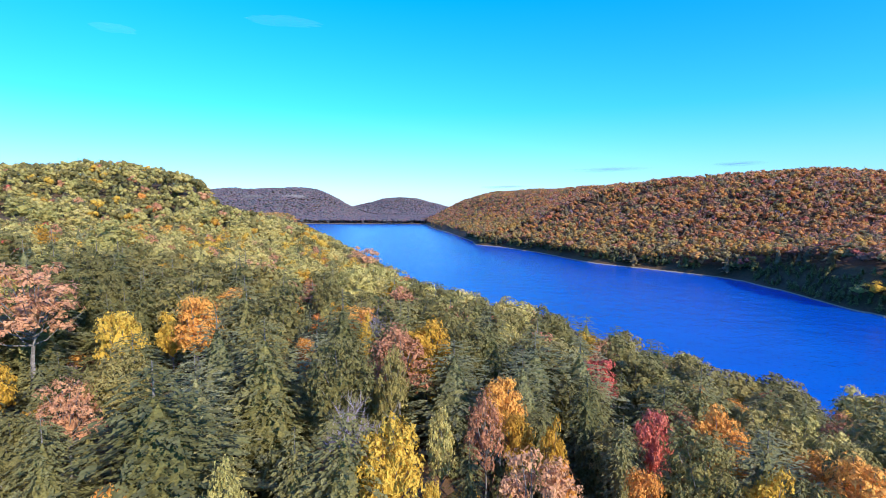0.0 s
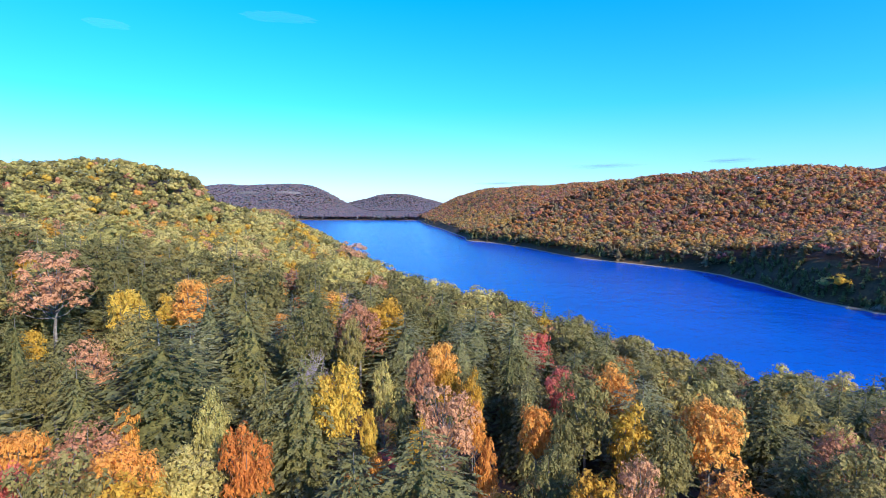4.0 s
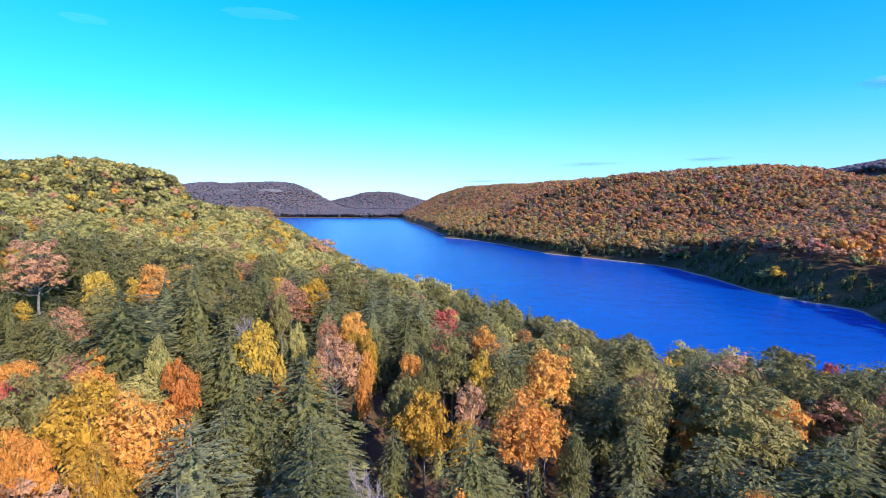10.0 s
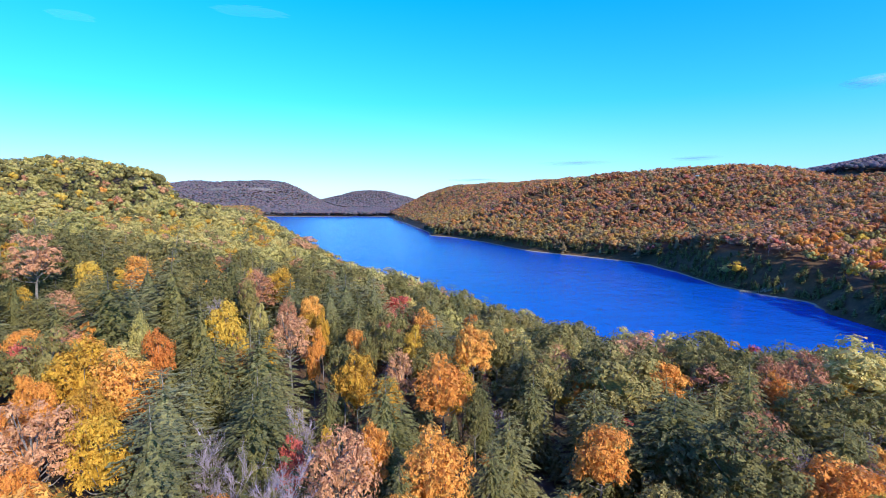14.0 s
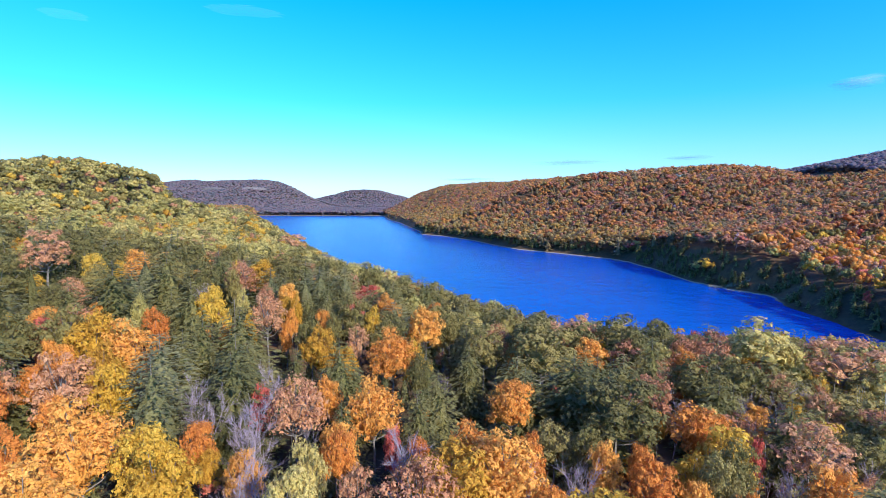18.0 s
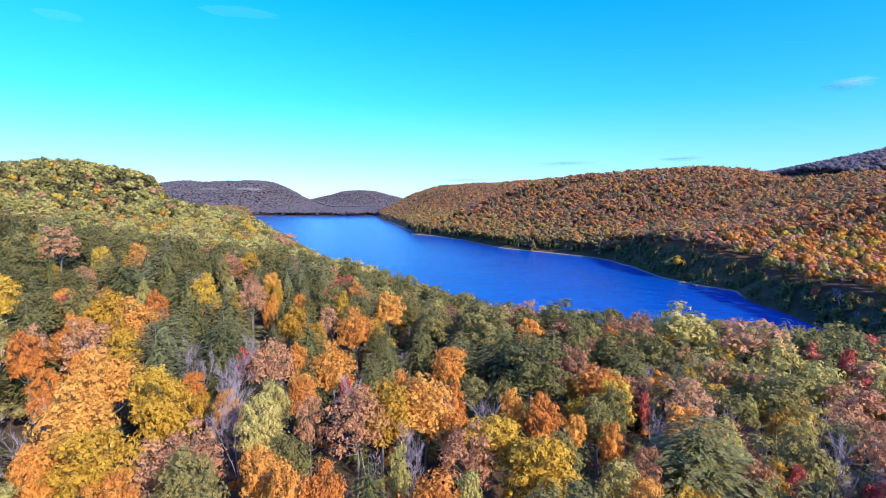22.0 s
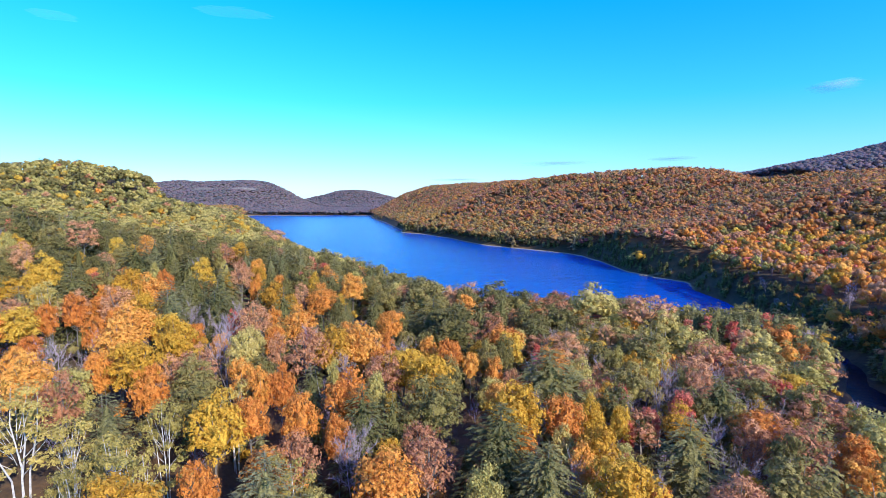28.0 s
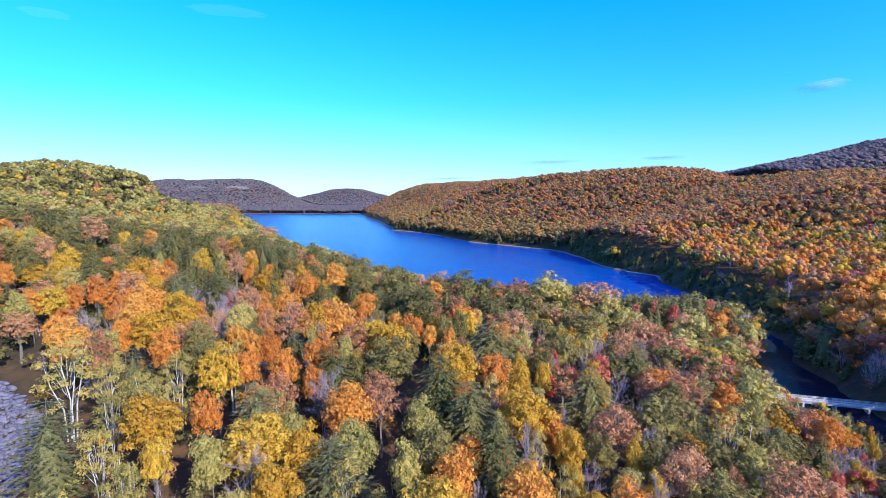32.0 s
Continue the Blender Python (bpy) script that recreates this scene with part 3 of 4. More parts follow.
standing("orange",
         (83.3, -66.5, 2.9), (98.8, -58.6, 3.2), (62.0, -57.8, 4.7), (139.1, -45.6, 3.5), (39.0, -45.4, 3.3), (46.7, -44.7, 5.3), (163.3, -42.0, 9), (20.8, -40.9, 4.7), (53.2, -38.3, 4.4),
         (91.8, -36.6, 5.9), (9.3, -36.2, 4.7), (37.3, -35.8, 3.7), (40.9, -35.5, 2.8), (132.7, -29.2, 5.2), (80.4, -28.6, 3.8), (4.9, -24.2, 4.9), (-3.1, -18.9, 3.6), (4.6, -17.9, 5.2),
         (57.0, -16.2, 3.9), (-15.9, -15.1, 4.2), (82.2, -12.3, 3.2), (51.8, -12.2, 5.7), (76.7, -9.6, 3.2), (-5.4, -8.5, 3.7), (71.7, -8.4, 5.0), (48.2, -6.7, 3.9), (96.8, -6.6, 5.3),
         (41.2, -4.8, 2.6), (67.0, -4.1, 4.6), (56.7, -3.2, 3.6))
standing("orange",
         (33.6, 4.1, 4.4), (-16.4, 7.7, 2.9), (-19.9, 9.4, 2.7), (25.3, 9.6, 3.6), (87.6, 10.8, 5.7), (-8.5, 11.7, 4.8), (55.9, 11.7, 6.2), (-2.1, 25.5, 2.2), (-12.1, 25.7, 3.7),
         (34.2, 27.2, 5.0), (-25.7, 28.4, 2.0), (-0.3, 29.1, 2.0), (10.9, 34.0, 2.0), (60.9, 37.1, 2.5), (17.3, 41.5, 3.4), (9.7, 41.8, 2.4), (78.9, 43.8, 3.7), (40.2, 45.8, 6.8),
         (30.4, 54.6, 3.5), (-23.1, 63.8, 2.4), (-41.3, 67.4, 5.6), (27.7, 70.8, 2.0))
standing("gold",
         (36.5, -74.1, 2.4), (50.2, -70.8, 5.7), (57.3, -70.2, 3.7), (100.8, -64.4, 5.2), (94.6, -57.7, 4.3), (36.2, -51.5, 5.8), (60.7, -36.5, 2.7), (15.5, -35.9, 3.6), (97.8, -32.8, 3.6),
         (103.6, -31.9, 4.3), (116.1, -30.1, 3.5), (67.6, -27.3, 4.0), (16.6, -22.9, 5.3), (11.6, -17.5, 6.7), (-2.4, -1.8, 2.7), (87.7, 2.7, 4.7), (-7.3, 3.8, 4.3), (18.8, 10.5, 2.0),
         (-14.7, 12.1, 3.7), (-36.4, 12.2, 5.4), (25.7, 24.1, 4.3), (20.2, 25.1, 3.0), (3.5, 32.6, 2.0), (-2.5, 35.7, 2.1), (-6.3, 36.5, 2.8), (9.4, 46.4, 2.0), (-44.3, 55.4, 5.6),
         (-5.8, 65.6, 3.3), (-16.7, 74.7, 2.3), (-152.6, 162.4, 4.8))
standing("yellow",
         (44.6, -74.3, 3.2), (64.5, -69.2, 4.2), (133.6, -63.8, 3.0), (10.0, -44.0, 3.9), (57.7, -33.5, 3.7), (157.5, -29.9, 6.6), (49.0, -29.4, 2.0), (100.9, -23.0, 2.5), (29.2, -22.7, 4.3),
         (28.7, -14.0, 4.0), (102.7, -8.3, 3.8), (92.7, 16.8, 3.7), (-17.5, 29.9, 2.3), (148.8, 30.0, 6.7), (-2.2, 44.2, 2.0), (99.3, 51.2, 4.8), (126.2, 56.1, 8.4), (65.2, 56.5, 3.8),
         (53.3, 66.5, 6.1), (-77.3, 73.4, 3.4), (52.5, 74.4, 5.3), (35.1, 79.5, 7.1), (19.0, 89.8, 3.6), (8.0, 91.2, 3.9), (-10.9, 93.8, 3.7), (-29.8, 94.5, 3.2), (23.4, 96.3, 3.3),
         (-16.0, 98.1, 2.9), (-30.0, 124.6, 4.1), (-1.8, 138.6, 4.4))
standing("yellow",
         (-136.2, 177.1, 9), (-89.7, 186.3, 8.8), (-219.2, 259.1, 9), (-242.5, 264.3, 9), (-269.8, 276.6, 9), (-165.6, 333.4, 9), (-145.8, 345.6, 9), (-213.5, 346.7, 9), (-203.3, 364.2, 9))
standing("russet",
         (111.2, -57.1, 5.7), (67.4, -53.3, 4.3), (134.6, -37.1, 5.8), (163.8, -32.3, 4.2), (58.2, -23.7, 4.6), (41.9, -19.6, 4.3), (35.0, -18.6, 3.0), (-7.8, -3.6, 4.8), (22.7, 1.0, 4.3),
         (103.4, 5.5, 6.0), (150.3, 20.3, 7.3), (86.3, 25.4, 4.6), (26.7, 32.2, 3.2), (6.2, 36.0, 4.3), (161.7, 41.3, 7.0), (2.3, 46.6, 2.1), (144.1, 49.6, 7.5), (104.8, 52.5, 3.0),
         (112.6, 53.1, 4.7), (-57.1, 56.0, 8.5), (80.8, 62.2, 5.1), (88.6, 63.6, 2.0), (-147.4, 212.7, 9), (-64.5, 287.2, 7.1))
standing("hemlock",
         (141.4, -59.1, 3.9), (150.4, -58.1, 3.5), (84.6, -54.9, 5.4), (78.9, -46.4, 6.4), (111.5, -42.6, 6.4), (61.2, -39.9, 3.0), (45.9, -34.0, 3.3), (93.2, -18.5, 7.5), (11.4, 5.3, 4.0),
         (40.6, 6.7, 4.7), (43.6, 13.8, 5.1), (-1.3, 15.4, 2.9), (68.1, 17.3, 5.7), (2.9, 17.9, 3.0), (16.8, 20.9, 3.0), (-0.7, 21.4, 3.9), (4.7, 25.2, 4.3), (76.0, 28.6, 5.6),
         (49.8, 30.0, 5.2), (-33.0, 31.4, 4.1), (-25.4, 34.0, 5.7), (-9.9, 35.6, 3.4), (-14.4, 36.1, 3.8), (0.7, 40.8, 2.6), (-22.8, 49.8, 4.4), (51.7, 52.1, 3.4), (-1.3, 66.5, 2.8),
         (-58.3, 71.2, 4.2), (-45.1, 91.6, 4.6), (-129.8, 140.0, 9))
standing("hemlock",
         (-103.0, 285.9, 8.0))
standing("olive",
         (77.1, -68.3, 4.7), (68.3, -39.0, 6.1), (26.4, -36.8, 4.3), (70.9, -22.5, 4.2), (113.5, -12.2, 4.8), (85.2, -3.8, 4.0), (73.1, 8.0, 6.4), (-20.6, 13.8, 5.0), (39.5, 23.4, 3.0),
         (17.2, 29.8, 3.8), (99.1, 31.5, 7.7), (65.5, 32.7, 6.8), (108.8, 36.2, 6.9), (53.4, 37.6, 5.7), (20.0, 38.4, 2.7), (64.9, 42.3, 7.4), (23.7, 44.5, 3.7), (-14.0, 49.1, 5.3),
         (79.5, 53.7, 5.0), (45.9, 53.9, 4.8), (-8.9, 54.5, 2.4), (90.8, 55.9, 5.4), (61.5, 66.1, 5.2), (43.2, 75.8, 4.0), (-31.9, 77.7, 3.9), (-51.4, 84.2, 5.1), (-349.9, 367.2, 9),
         (-265.6, 374.9, 9), (-320.0, 389.3, 9))
standing("pine",
         (20.5, -73.1, 5.3), (3.4, -2.0, 6.0), (-0.5, 7.1, 6.4), (-26.8, 42.4, 3.7), (32.7, 49.0, 4.2), (7.6, 60.9, 3.1), (-257.2, 343.3, 9))
standing("bare",
         (119.9, -59.9, 7.1), (55.8, -51.1, 4.5), (120.4, -43.8, 5.3), (-2.1, -32.3, 5.2), (86.7, -29.4, 4.7), (123.8, -28.2, 5.0), (50.2, -21.3, 2.6), (108.6, -21.1, 4.2), (22.9, -15.8, 3.3),
         (140.3, -13.9, 5.2), (42.0, -10.7, 4.6), (91.6, -6.1, 2.6), (18.0, -5.3, 4.7), (126.8, -3.3, 5.2), (140.1, -0.3, 4.8), (7.4, 1.4, 3.1), (108.1, 3.8, 2.5), (23.9, 5.2, 2.3),
         (14.4, 12.4, 2.6), (169.6, 27.0, 8.2), (122.8, 33.4, 4.0), (185.9, 34.0, 8.5), (-159.6, 287.6, 5.5))
standing("red",
         (121.2, -21.4, 3.2), (153.7, -5.0, 5.8), (16.0, 5.1, 2.0), (-26.7, 16.8, 2.0), (172.7, 41.4, 9), (22.3, 53.6, 2.5), (181.0, 58.8, 9), (166.9, 64.1, 6.1), (21.8, 79.7, 4.7))
standing("birch",
         (28.2, -74.4, 3.5), (30.8, -62.6, 4.9), (25.7, -58.4, 4.6), (133.1, -57.6, 6.9), (18.7, -56.1, 6.0), (10.9, -55.6, 7.5), (28.2, -50.5, 4.8), (138.8, 29.9, 7.5))
# on the far bank
standing("bare", (266, 203, 7), (262, 105, 7), (246, 60, 6.5), (269, 169, 7), (264, 213, 5))
standing("red", (267, 185, 7), (243, 46, 7), (264, 117, 7))
standing("russet", (266, 146, 7), (262, 91, 7), (258, 76, 7))
standing("orange", (252, 36, 7))



def scree_at(x, y):
    """1 inside the bare rock slope, falling to 0 past its edge."""
    u = (x - SCREE[0]) / 33
    v = (y - SCREE[1]) / 31.0
    return 1.0 - np.sqrt(u * u + v * v) + 0.06 * rough(x, y, 6, 5)


def wet(x, y):
    yc = np.clip(y, -400, 1800)
    return (x > line_x(LEFT_SHORE, yc) - 3.5) & (x < line_x(RIGHT_SHORE, yc) + 3.0) & (y < LAKE_END + 3)


def scatter(x0, x1, y0, y1, pitch, seed):
    rng = np.random.default_rng(seed)
    a, b = np.meshgrid(np.arange(x0, x1, pitch), np.arange(y0, y1, pitch * 0.87))
    a = a + (np.arange(a.shape[0]) % 2)[:, None] * pitch / 2
    x = (a + rng.uniform(-0.46, 0.46, a.shape) * pitch).ravel()
    y = (b + rng.uniform(-0.46, 0.46, b.shape) * pitch).ravel()
    return x, y, rng.uniform(0, 1, (6, len(x)))


KINDS = ("hemlock", "pine", "orange", "gold", "red", "olive", "yellow", "russet", "birch", "bare")


def mix_at(x, y):
    """Shares of the kinds, in the order of KINDS, at each place."""
    right = x > (line_x(LEFT_SHORE, np.clip(y, -400, 1800)) + line_x(RIGHT_SHORE, np.clip(y, -400, 1800))) / 2
    shore_l = line_x(LEFT_SHORE, np.clip(y, -400, 1800)) - x
    shore_r = x - line_x(RIGHT_SHORE, np.clip(y, -400, 1800))
    ones = np.ones_like(x)
    def row(*w):
        return np.array(w)[:, None] * ones
    conifers = row(.46, .11, .05, .05, .02, .22, .05, .03, .00, .01)
    turned = row(.15, .05, .22, .13, .03, .18, .06, .11, .02, .06)
    mellow = row(.08, .06, .02, .14, .01, .20, .44, .05, .00, .00)
    rim = row(.05, .03, .04, .08, .05, .34, .36, .05, .00, .00)
    wood_r = row(.09, .03, .22, .07, .05, .12, .06, .32, .00, .04)
    edge_r = row(.10, .03, .08, .32, .03, .10, .30, .04, .00, .00)
    flat = row(.09, .03, .13, .12, .05, .12, .14, .12, .05, .15)
    a = smooth(30, -8, y + 0.25 * x + 10 * rough(x, y, 25, 7))
    w = conifers * (1 - a) + turned * a
    b = smooth(112, 165, y - 0.25 * x + 10 * rough(x, y, 30, 9))
    w = w * (1 - b) + mellow * b
    top = smooth(330, 410, y)
    w = w * (1 - top) + row(.10, .06, .00, .05, .00, .32, .42, .05, .00, .00) * top
    c = smooth(45, 15, shore_l) * smooth(70, 110, y)
    w = w * (1 - c) + rim * c
    d = smooth(80, 120, x) * smooth(90, 30, y)
    w = w * (1 - d) + flat * d
    mid = row(.20, .04, .17, .09, .04, .20, .09, .10, .02, .05)
    m = smooth(55, 80, x) * smooth(120, 95, x) * smooth(105, 70, y)
    w = w * (1 - m) + mid * m
    stand_b = smooth(42, 28, np.hypot(x - BIRCHES[0], y - BIRCHES[1]))
    w = w * (1 - stand_b) + row(.02, .06, .05, .12, .02, .03, .10, .04, .44, .12) * stand_b
    e = np.where(y > 420, smooth(110, 55, shore_r), smooth(22, 8, shore_r))
    low_r = row(.05, .03, .32, .12, .05, .08, .06, .19, .00, .10)
    g = smooth(75, 40, shore_r) * smooth(240, 190, y)
    near_r = row(.05, .02, .33, .14, .05, .10, .05, .22, .00, .04)
    k = smooth(420, 260, y)
    wood_r = wood_r * (1 - k) + near_r * k
    w = np.where(right, (wood_r * (1 - e) + edge_r * e) * (1 - g) + low_r * g, w)
    far_w = row(.10, .04, .07, .06, .02, .20, .08, .43, .00, .00)
    f = smooth(1000, 1500, y)
    w = w * (1 - f) + far_w * f
    return w / w.sum(0)


def choose(x, y, u):
    c = np.cumsum(mix_at(x, y), 0)
    u = (u + 0.22 * rough(x, y, 16, 11) + 0.18 * rough(x, y, 47, 12)) % 1     # like stands near like
    return np.minimum((u[None] > c).sum(0), len(KINDS) - 1)


def joined_trees(name, mat, tmpl, x, y, z, size, turn, tint, which, label):
    """Many far trees of one kind as one mesh."""
    vs, loops, counts, tints = [], [], [], []
    base = 0
    for k, s in enumerate(tmpl):
        sel = np.where(which == k)[0]
        if not len(sel):
            continue
        tv = s.verts()
        lens = np.array([len(f) for f in s.f])
        flat_ = np.concatenate([np.array(f) for f in s.f])
        c, n_ = np.cos(turn[sel])[:, None], np.sin(turn[sel])[:, None]
        sx, sz = size[0][sel][:, None], size[1][sel][:, None]
        v = np.stack([(tv[None, :, 0] * c - tv[None, :, 1] * n_) * sx + x[sel][:, None],
                      (tv[None, :, 0] * n_ + tv[None, :, 1] * c) * sx + y[sel][:, None], tv[None, :, 2] * sz + z[sel][:, None]], -1)
        vs.append(v.reshape(-1, 3))
        loops.append((flat_[None] + (np.arange(len(sel)) * len(tv))[:, None] + base).ravel())
        counts.append(np.tile(lens, len(sel)))
        tints.append(np.repeat(tint[sel], len(tv)))
        base += len(sel) * len(tv)
    if not vs:
        return
    v, lo, co, ti = np.concatenate(vs), np.concatenate(loops), np.concatenate(counts), np.concatenate(tints)
    me = bpy.data.meshes.new(name)
    me.vertices.add(len(v))
    me.vertices.foreach_set("co", v.astype(np.float32).ravel())
    me.loops.add(len(lo))
    me.loops.foreach_set("vertex_index", lo.astype(np.int32))
    me.polygons.add(len(co))
    me.polygons.foreach_set("loop_start", (np.cumsum(co) - co).astype(np.int32))
    at = me.attributes.new("tint", "FLOAT", "POINT")
    at.data.foreach_set("value", ti.astype(np.float32))
    me.materials.append(mat)
    me.update(calc_edges=True)
    me.shade_smooth()
    tagged(new(name, me), label, "trees", kind="stuff")


def plant():
    made = {}
    for kind in KINDS:
        name, label, group = LABEL[kind]
        made[kind] = [tree_thing(name, near_parts(kind, 10 * KINDS.index(kind) + v), label, group) for v in range(4 if kind in ("hemlock", "olive", "orange") else 3)]
        made[kind + "_middle"] = [tree_thing(name, near_parts(kind, 10 * KINDS.index(kind) + v + 5, 0.45), label, group) for v in range(3)]
        made[kind + "_light"] = [tree_thing(name, near_parts(kind, 10 * KINDS.index(kind) + v + 8, 0.3), label, group) for v in range(2)]
    used = {kind: 0 for kind in made}

    def stand(kind, x, y, r, h, u, marked=False):
        a = min(max((x * 76 - y * 143) / 26225, 0), 1)
        off = math.hypot(x - 76 * a, y + 143 * a)
        pick = kind if off < 78 else kind + "_middle" if off < 125 else kind + "_light"
        v = used[pick] % len(made[pick])
        r0, h0 = NOMINAL[kind]
        # young growth on the flat, lowest by the footbridge
        low = 1.0
        if 172 < x < 217 and -28 < y < 14 or 184 < x < 232 and y > -5:
            low = 0.27
        elif x > 232:
            low = 0.62          # shrubs on the far bank
        elif 160 < x < 215 and -70 < y < 12 or x > 150 and 40 < y < 112:
            low = 0.8 if marked else 0.62
        elif not marked and 81 * (x - 76) + 61 * (y + 143) < 450 and -125 < y < -60:
            low = 0.42          # young growth round the scree
        r, h = r * (0.1 + 0.9 * low) * (0.8 if low < 1 else 1), h * low
        z = float(ground_height(x, y)) - 0.2
        m = Matrix.LocRotScale((x, y, z), Euler((0, 0, u * 6.283)), (r / r0, r / r0, h / h0))
        if used[pick] < len(made[pick]):
            made[pick][v].matrix_basis = m
        else:
            copy_thing(made[pick][v], m)
        used[pick] += 1

    lx, ly, lr = [], [], []
    for kind, places in STANDING.items():
        for x, y, r in places:
            if scree_at(x, y) > -0.03 or wet(x, y):
                continue
            r0, h0 = NOMINAL[kind]
            needled = kind in ("hemlock", "pine")
            r = min(r, 4.4 if kind in ("red", "bare") else 7.0)
            h = 12.5 + 1.15 * min(r, 6.0) if needled else 11.4 + 0.6 * r if kind == "bare" else 12.6 + 0.95 * r
            r = r * 1.3 if needled else r * (0.8 if kind == "bare" else 0.8 if kind == "birch" else 0.90)
            stand(kind, x, y, r, h, (x * 7.3 + y * 3.1) % 1, True)
            lx.append(x), ly.append(y), lr.append(r)
    lx, ly, lr = np.array(lx), np.array(ly), np.array(lr)

    rest = []
    # the near slope and the flat by the river
    x, y, u = scatter(-250, 250, -175, 330, 7.0, 11)
    keep = ~wet(x, y) & (scree_at(x, y) < -0.06)
    if len(lx):
        keep &= ((x[:, None] - lx) ** 2 + (y[:, None] - ly) ** 2 > (lr * 0.85 + 2.0) ** 2).all(1)
    x, y, u = x[keep], y[keep], u[:, keep]
    kind = choose(x, y, u[0])
    seen = (x > 60 - 0.81 * (y + 143)) & (x < 92 + 1.05 * (y + 143)) & (y > -105)
    along = np.clip((x * 76 - y * 143) / (76 ** 2 + 143 ** 2), 0, 1)
    reach = np.hypot(x - 76 * along, y + 143 * along)
    order = np.argsort(reach)
    near = np.zeros(len(x), bool)
    for i in order:
        k = KINDS[kind[i]]
        if seen[i] and reach[i] < 185 and used[k] + used[k + "_middle"] + used[k + "_light"] < 290:
            r0, h0 = NOMINAL[k]
            stand(k, x[i], y[i], r0 * (0.68 + 0.36 * u[1][i]), h0 * (0.74 + 0.36 * u[2][i]), u[3][i])
            near[i] = True
    # slender young trees between them on the flat
    fx, fy, fu = scatter(84, 186, -96, 66, 6.2, 51)
    keep = ~wet(fx, fy) & ((fx[:, None] - lx) ** 2 + (fy[:, None] - ly) ** 2 > (lr * 0.7 + 1.0) ** 2).all(1)
    fx, fy, fu = fx[keep], fy[keep], fu[:, keep]
    for i in range(len(fx)):
        k = ("bare", "birch", "russet", "gold", "bare", "birch", "olive", "red", "bare", "hemlock", "yellow", "gold")[int(fu[0][i] * 11.99)]
        r0, h0 = NOMINAL[k]
        if used[k] + used[k + "_middle"] + used[k + "_light"] < 290:
            stand(k, fx[i], fy[i], r0 * (0.46 + 0.22 * fu[1][i]), h0 * (0.70 + 0.25 * fu[2][i]), fu[3][i])
    for part_, lod in ((~near & seen, 1), (~near & ~seen, 6)):
        rest.append((x[part_], y[part_], kind[part_], u[:, part_], 1.0, lod))
    # saplings and shrubs under the near trees
    x, y, u = scatter(-110, 268, -115, 150, 6.2, 31)
    keep = ~wet(x, y) & (scree_at(x, y) < -0.05)
    x, y, u = x[keep], y[keep], u[:, keep]
    kind = choose(x, y, u[0])
    kind = np.where(kind == 8, 6, np.where((kind == 7) & (u[1] < 0.6), 9, kind))
    seen = (x > 55 - 0.81 * (y + 143)) & (x < 98 + 1.05 * (y + 143)) & (y > -110)
    x, y, u, kind = x[seen], y[seen], u[:, seen], kind[seen]
    rest.append((x, y, kind, u, 0.49, 5))
    # left slope and shore further on, right bank and hill, valley end, far hills
    for x0, x1, y0, y1, pitch, grow, lod, seed in ((-460, 60, 330, 480, 8.4, 1.22, 3, 20), (-700, 60, 330, 700, 6.6, 0.78, 6, 21), (-900, -100, 700, 1700, 12.0, 1.5, 6, 22),
                                                   (215, 480, -150, 400, 7.4, 1.0, 3, 23), (95, 660, -150, 620, 7.0, 1.12, 2, 29), (-20, 560, 620, 1000, 7.8, 1.2, 2, 24),
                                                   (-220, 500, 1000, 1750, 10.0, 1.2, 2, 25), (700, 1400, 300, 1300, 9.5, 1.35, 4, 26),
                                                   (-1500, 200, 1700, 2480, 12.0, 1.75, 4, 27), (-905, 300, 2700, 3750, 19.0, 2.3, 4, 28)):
        x, y, u = scatter(x0, x1, y0, y1, pitch, seed)
        keep = ~wet(x, y) & ~((x > -250) & (x < 250) & (y < 330))
        if seed == 21:
            keep &= (x < -460) | (y > 480)
        if seed in (23, 29):
            nearer = (x + 45 * rough(x, y, 30, 15) < 410) & (y + 70 * rough(x, y, 38, 16) < 300)
            keep &= nearer if seed == 23 else ~nearer
        if y0 == -150:
            keep &= (y > 450) | (x > line_x(RIGHT_SHORE, np.clip(y, -400, 1800)) + np.where(y > 250, 15, 12))
        if x0 in (-460, -700, -900):
            keep &= x < line_x(LEFT_SHORE, np.clip(y, -400, 1800))
        elif y1 < 1800:
            keep &= x > line_x(RIGHT_SHORE, np.clip(y, -400, 1800))
        x, y, u = x[keep], y[keep], u[:, keep]
        rest.append((x, y, choose(x, y, u[0]), u, grow, lod))

    # the thicket right along the far bank
    rng = np.random.default_rng(41)
    y = np.concatenate([rng.uniform(25, 440, 420), rng.uniform(440, 1000, 420)])
    x = line_x(RIGHT_SHORE, y) + np.where(y > 440, 6.0, 1.5) + rng.uniform(0, 1, len(y)) ** 1.3 * 15
    u = rng.uniform(0, 1, (6, len(y)))
    kind = np.where(y > 440, np.array([0, 0, 0, 5, 5, 1, 6, 7])[(u[0] * 7.99).astype(int)], 0)
    rest.append((x, y, kind, u, np.where(y > 440, 0.66, 0.42), 3))

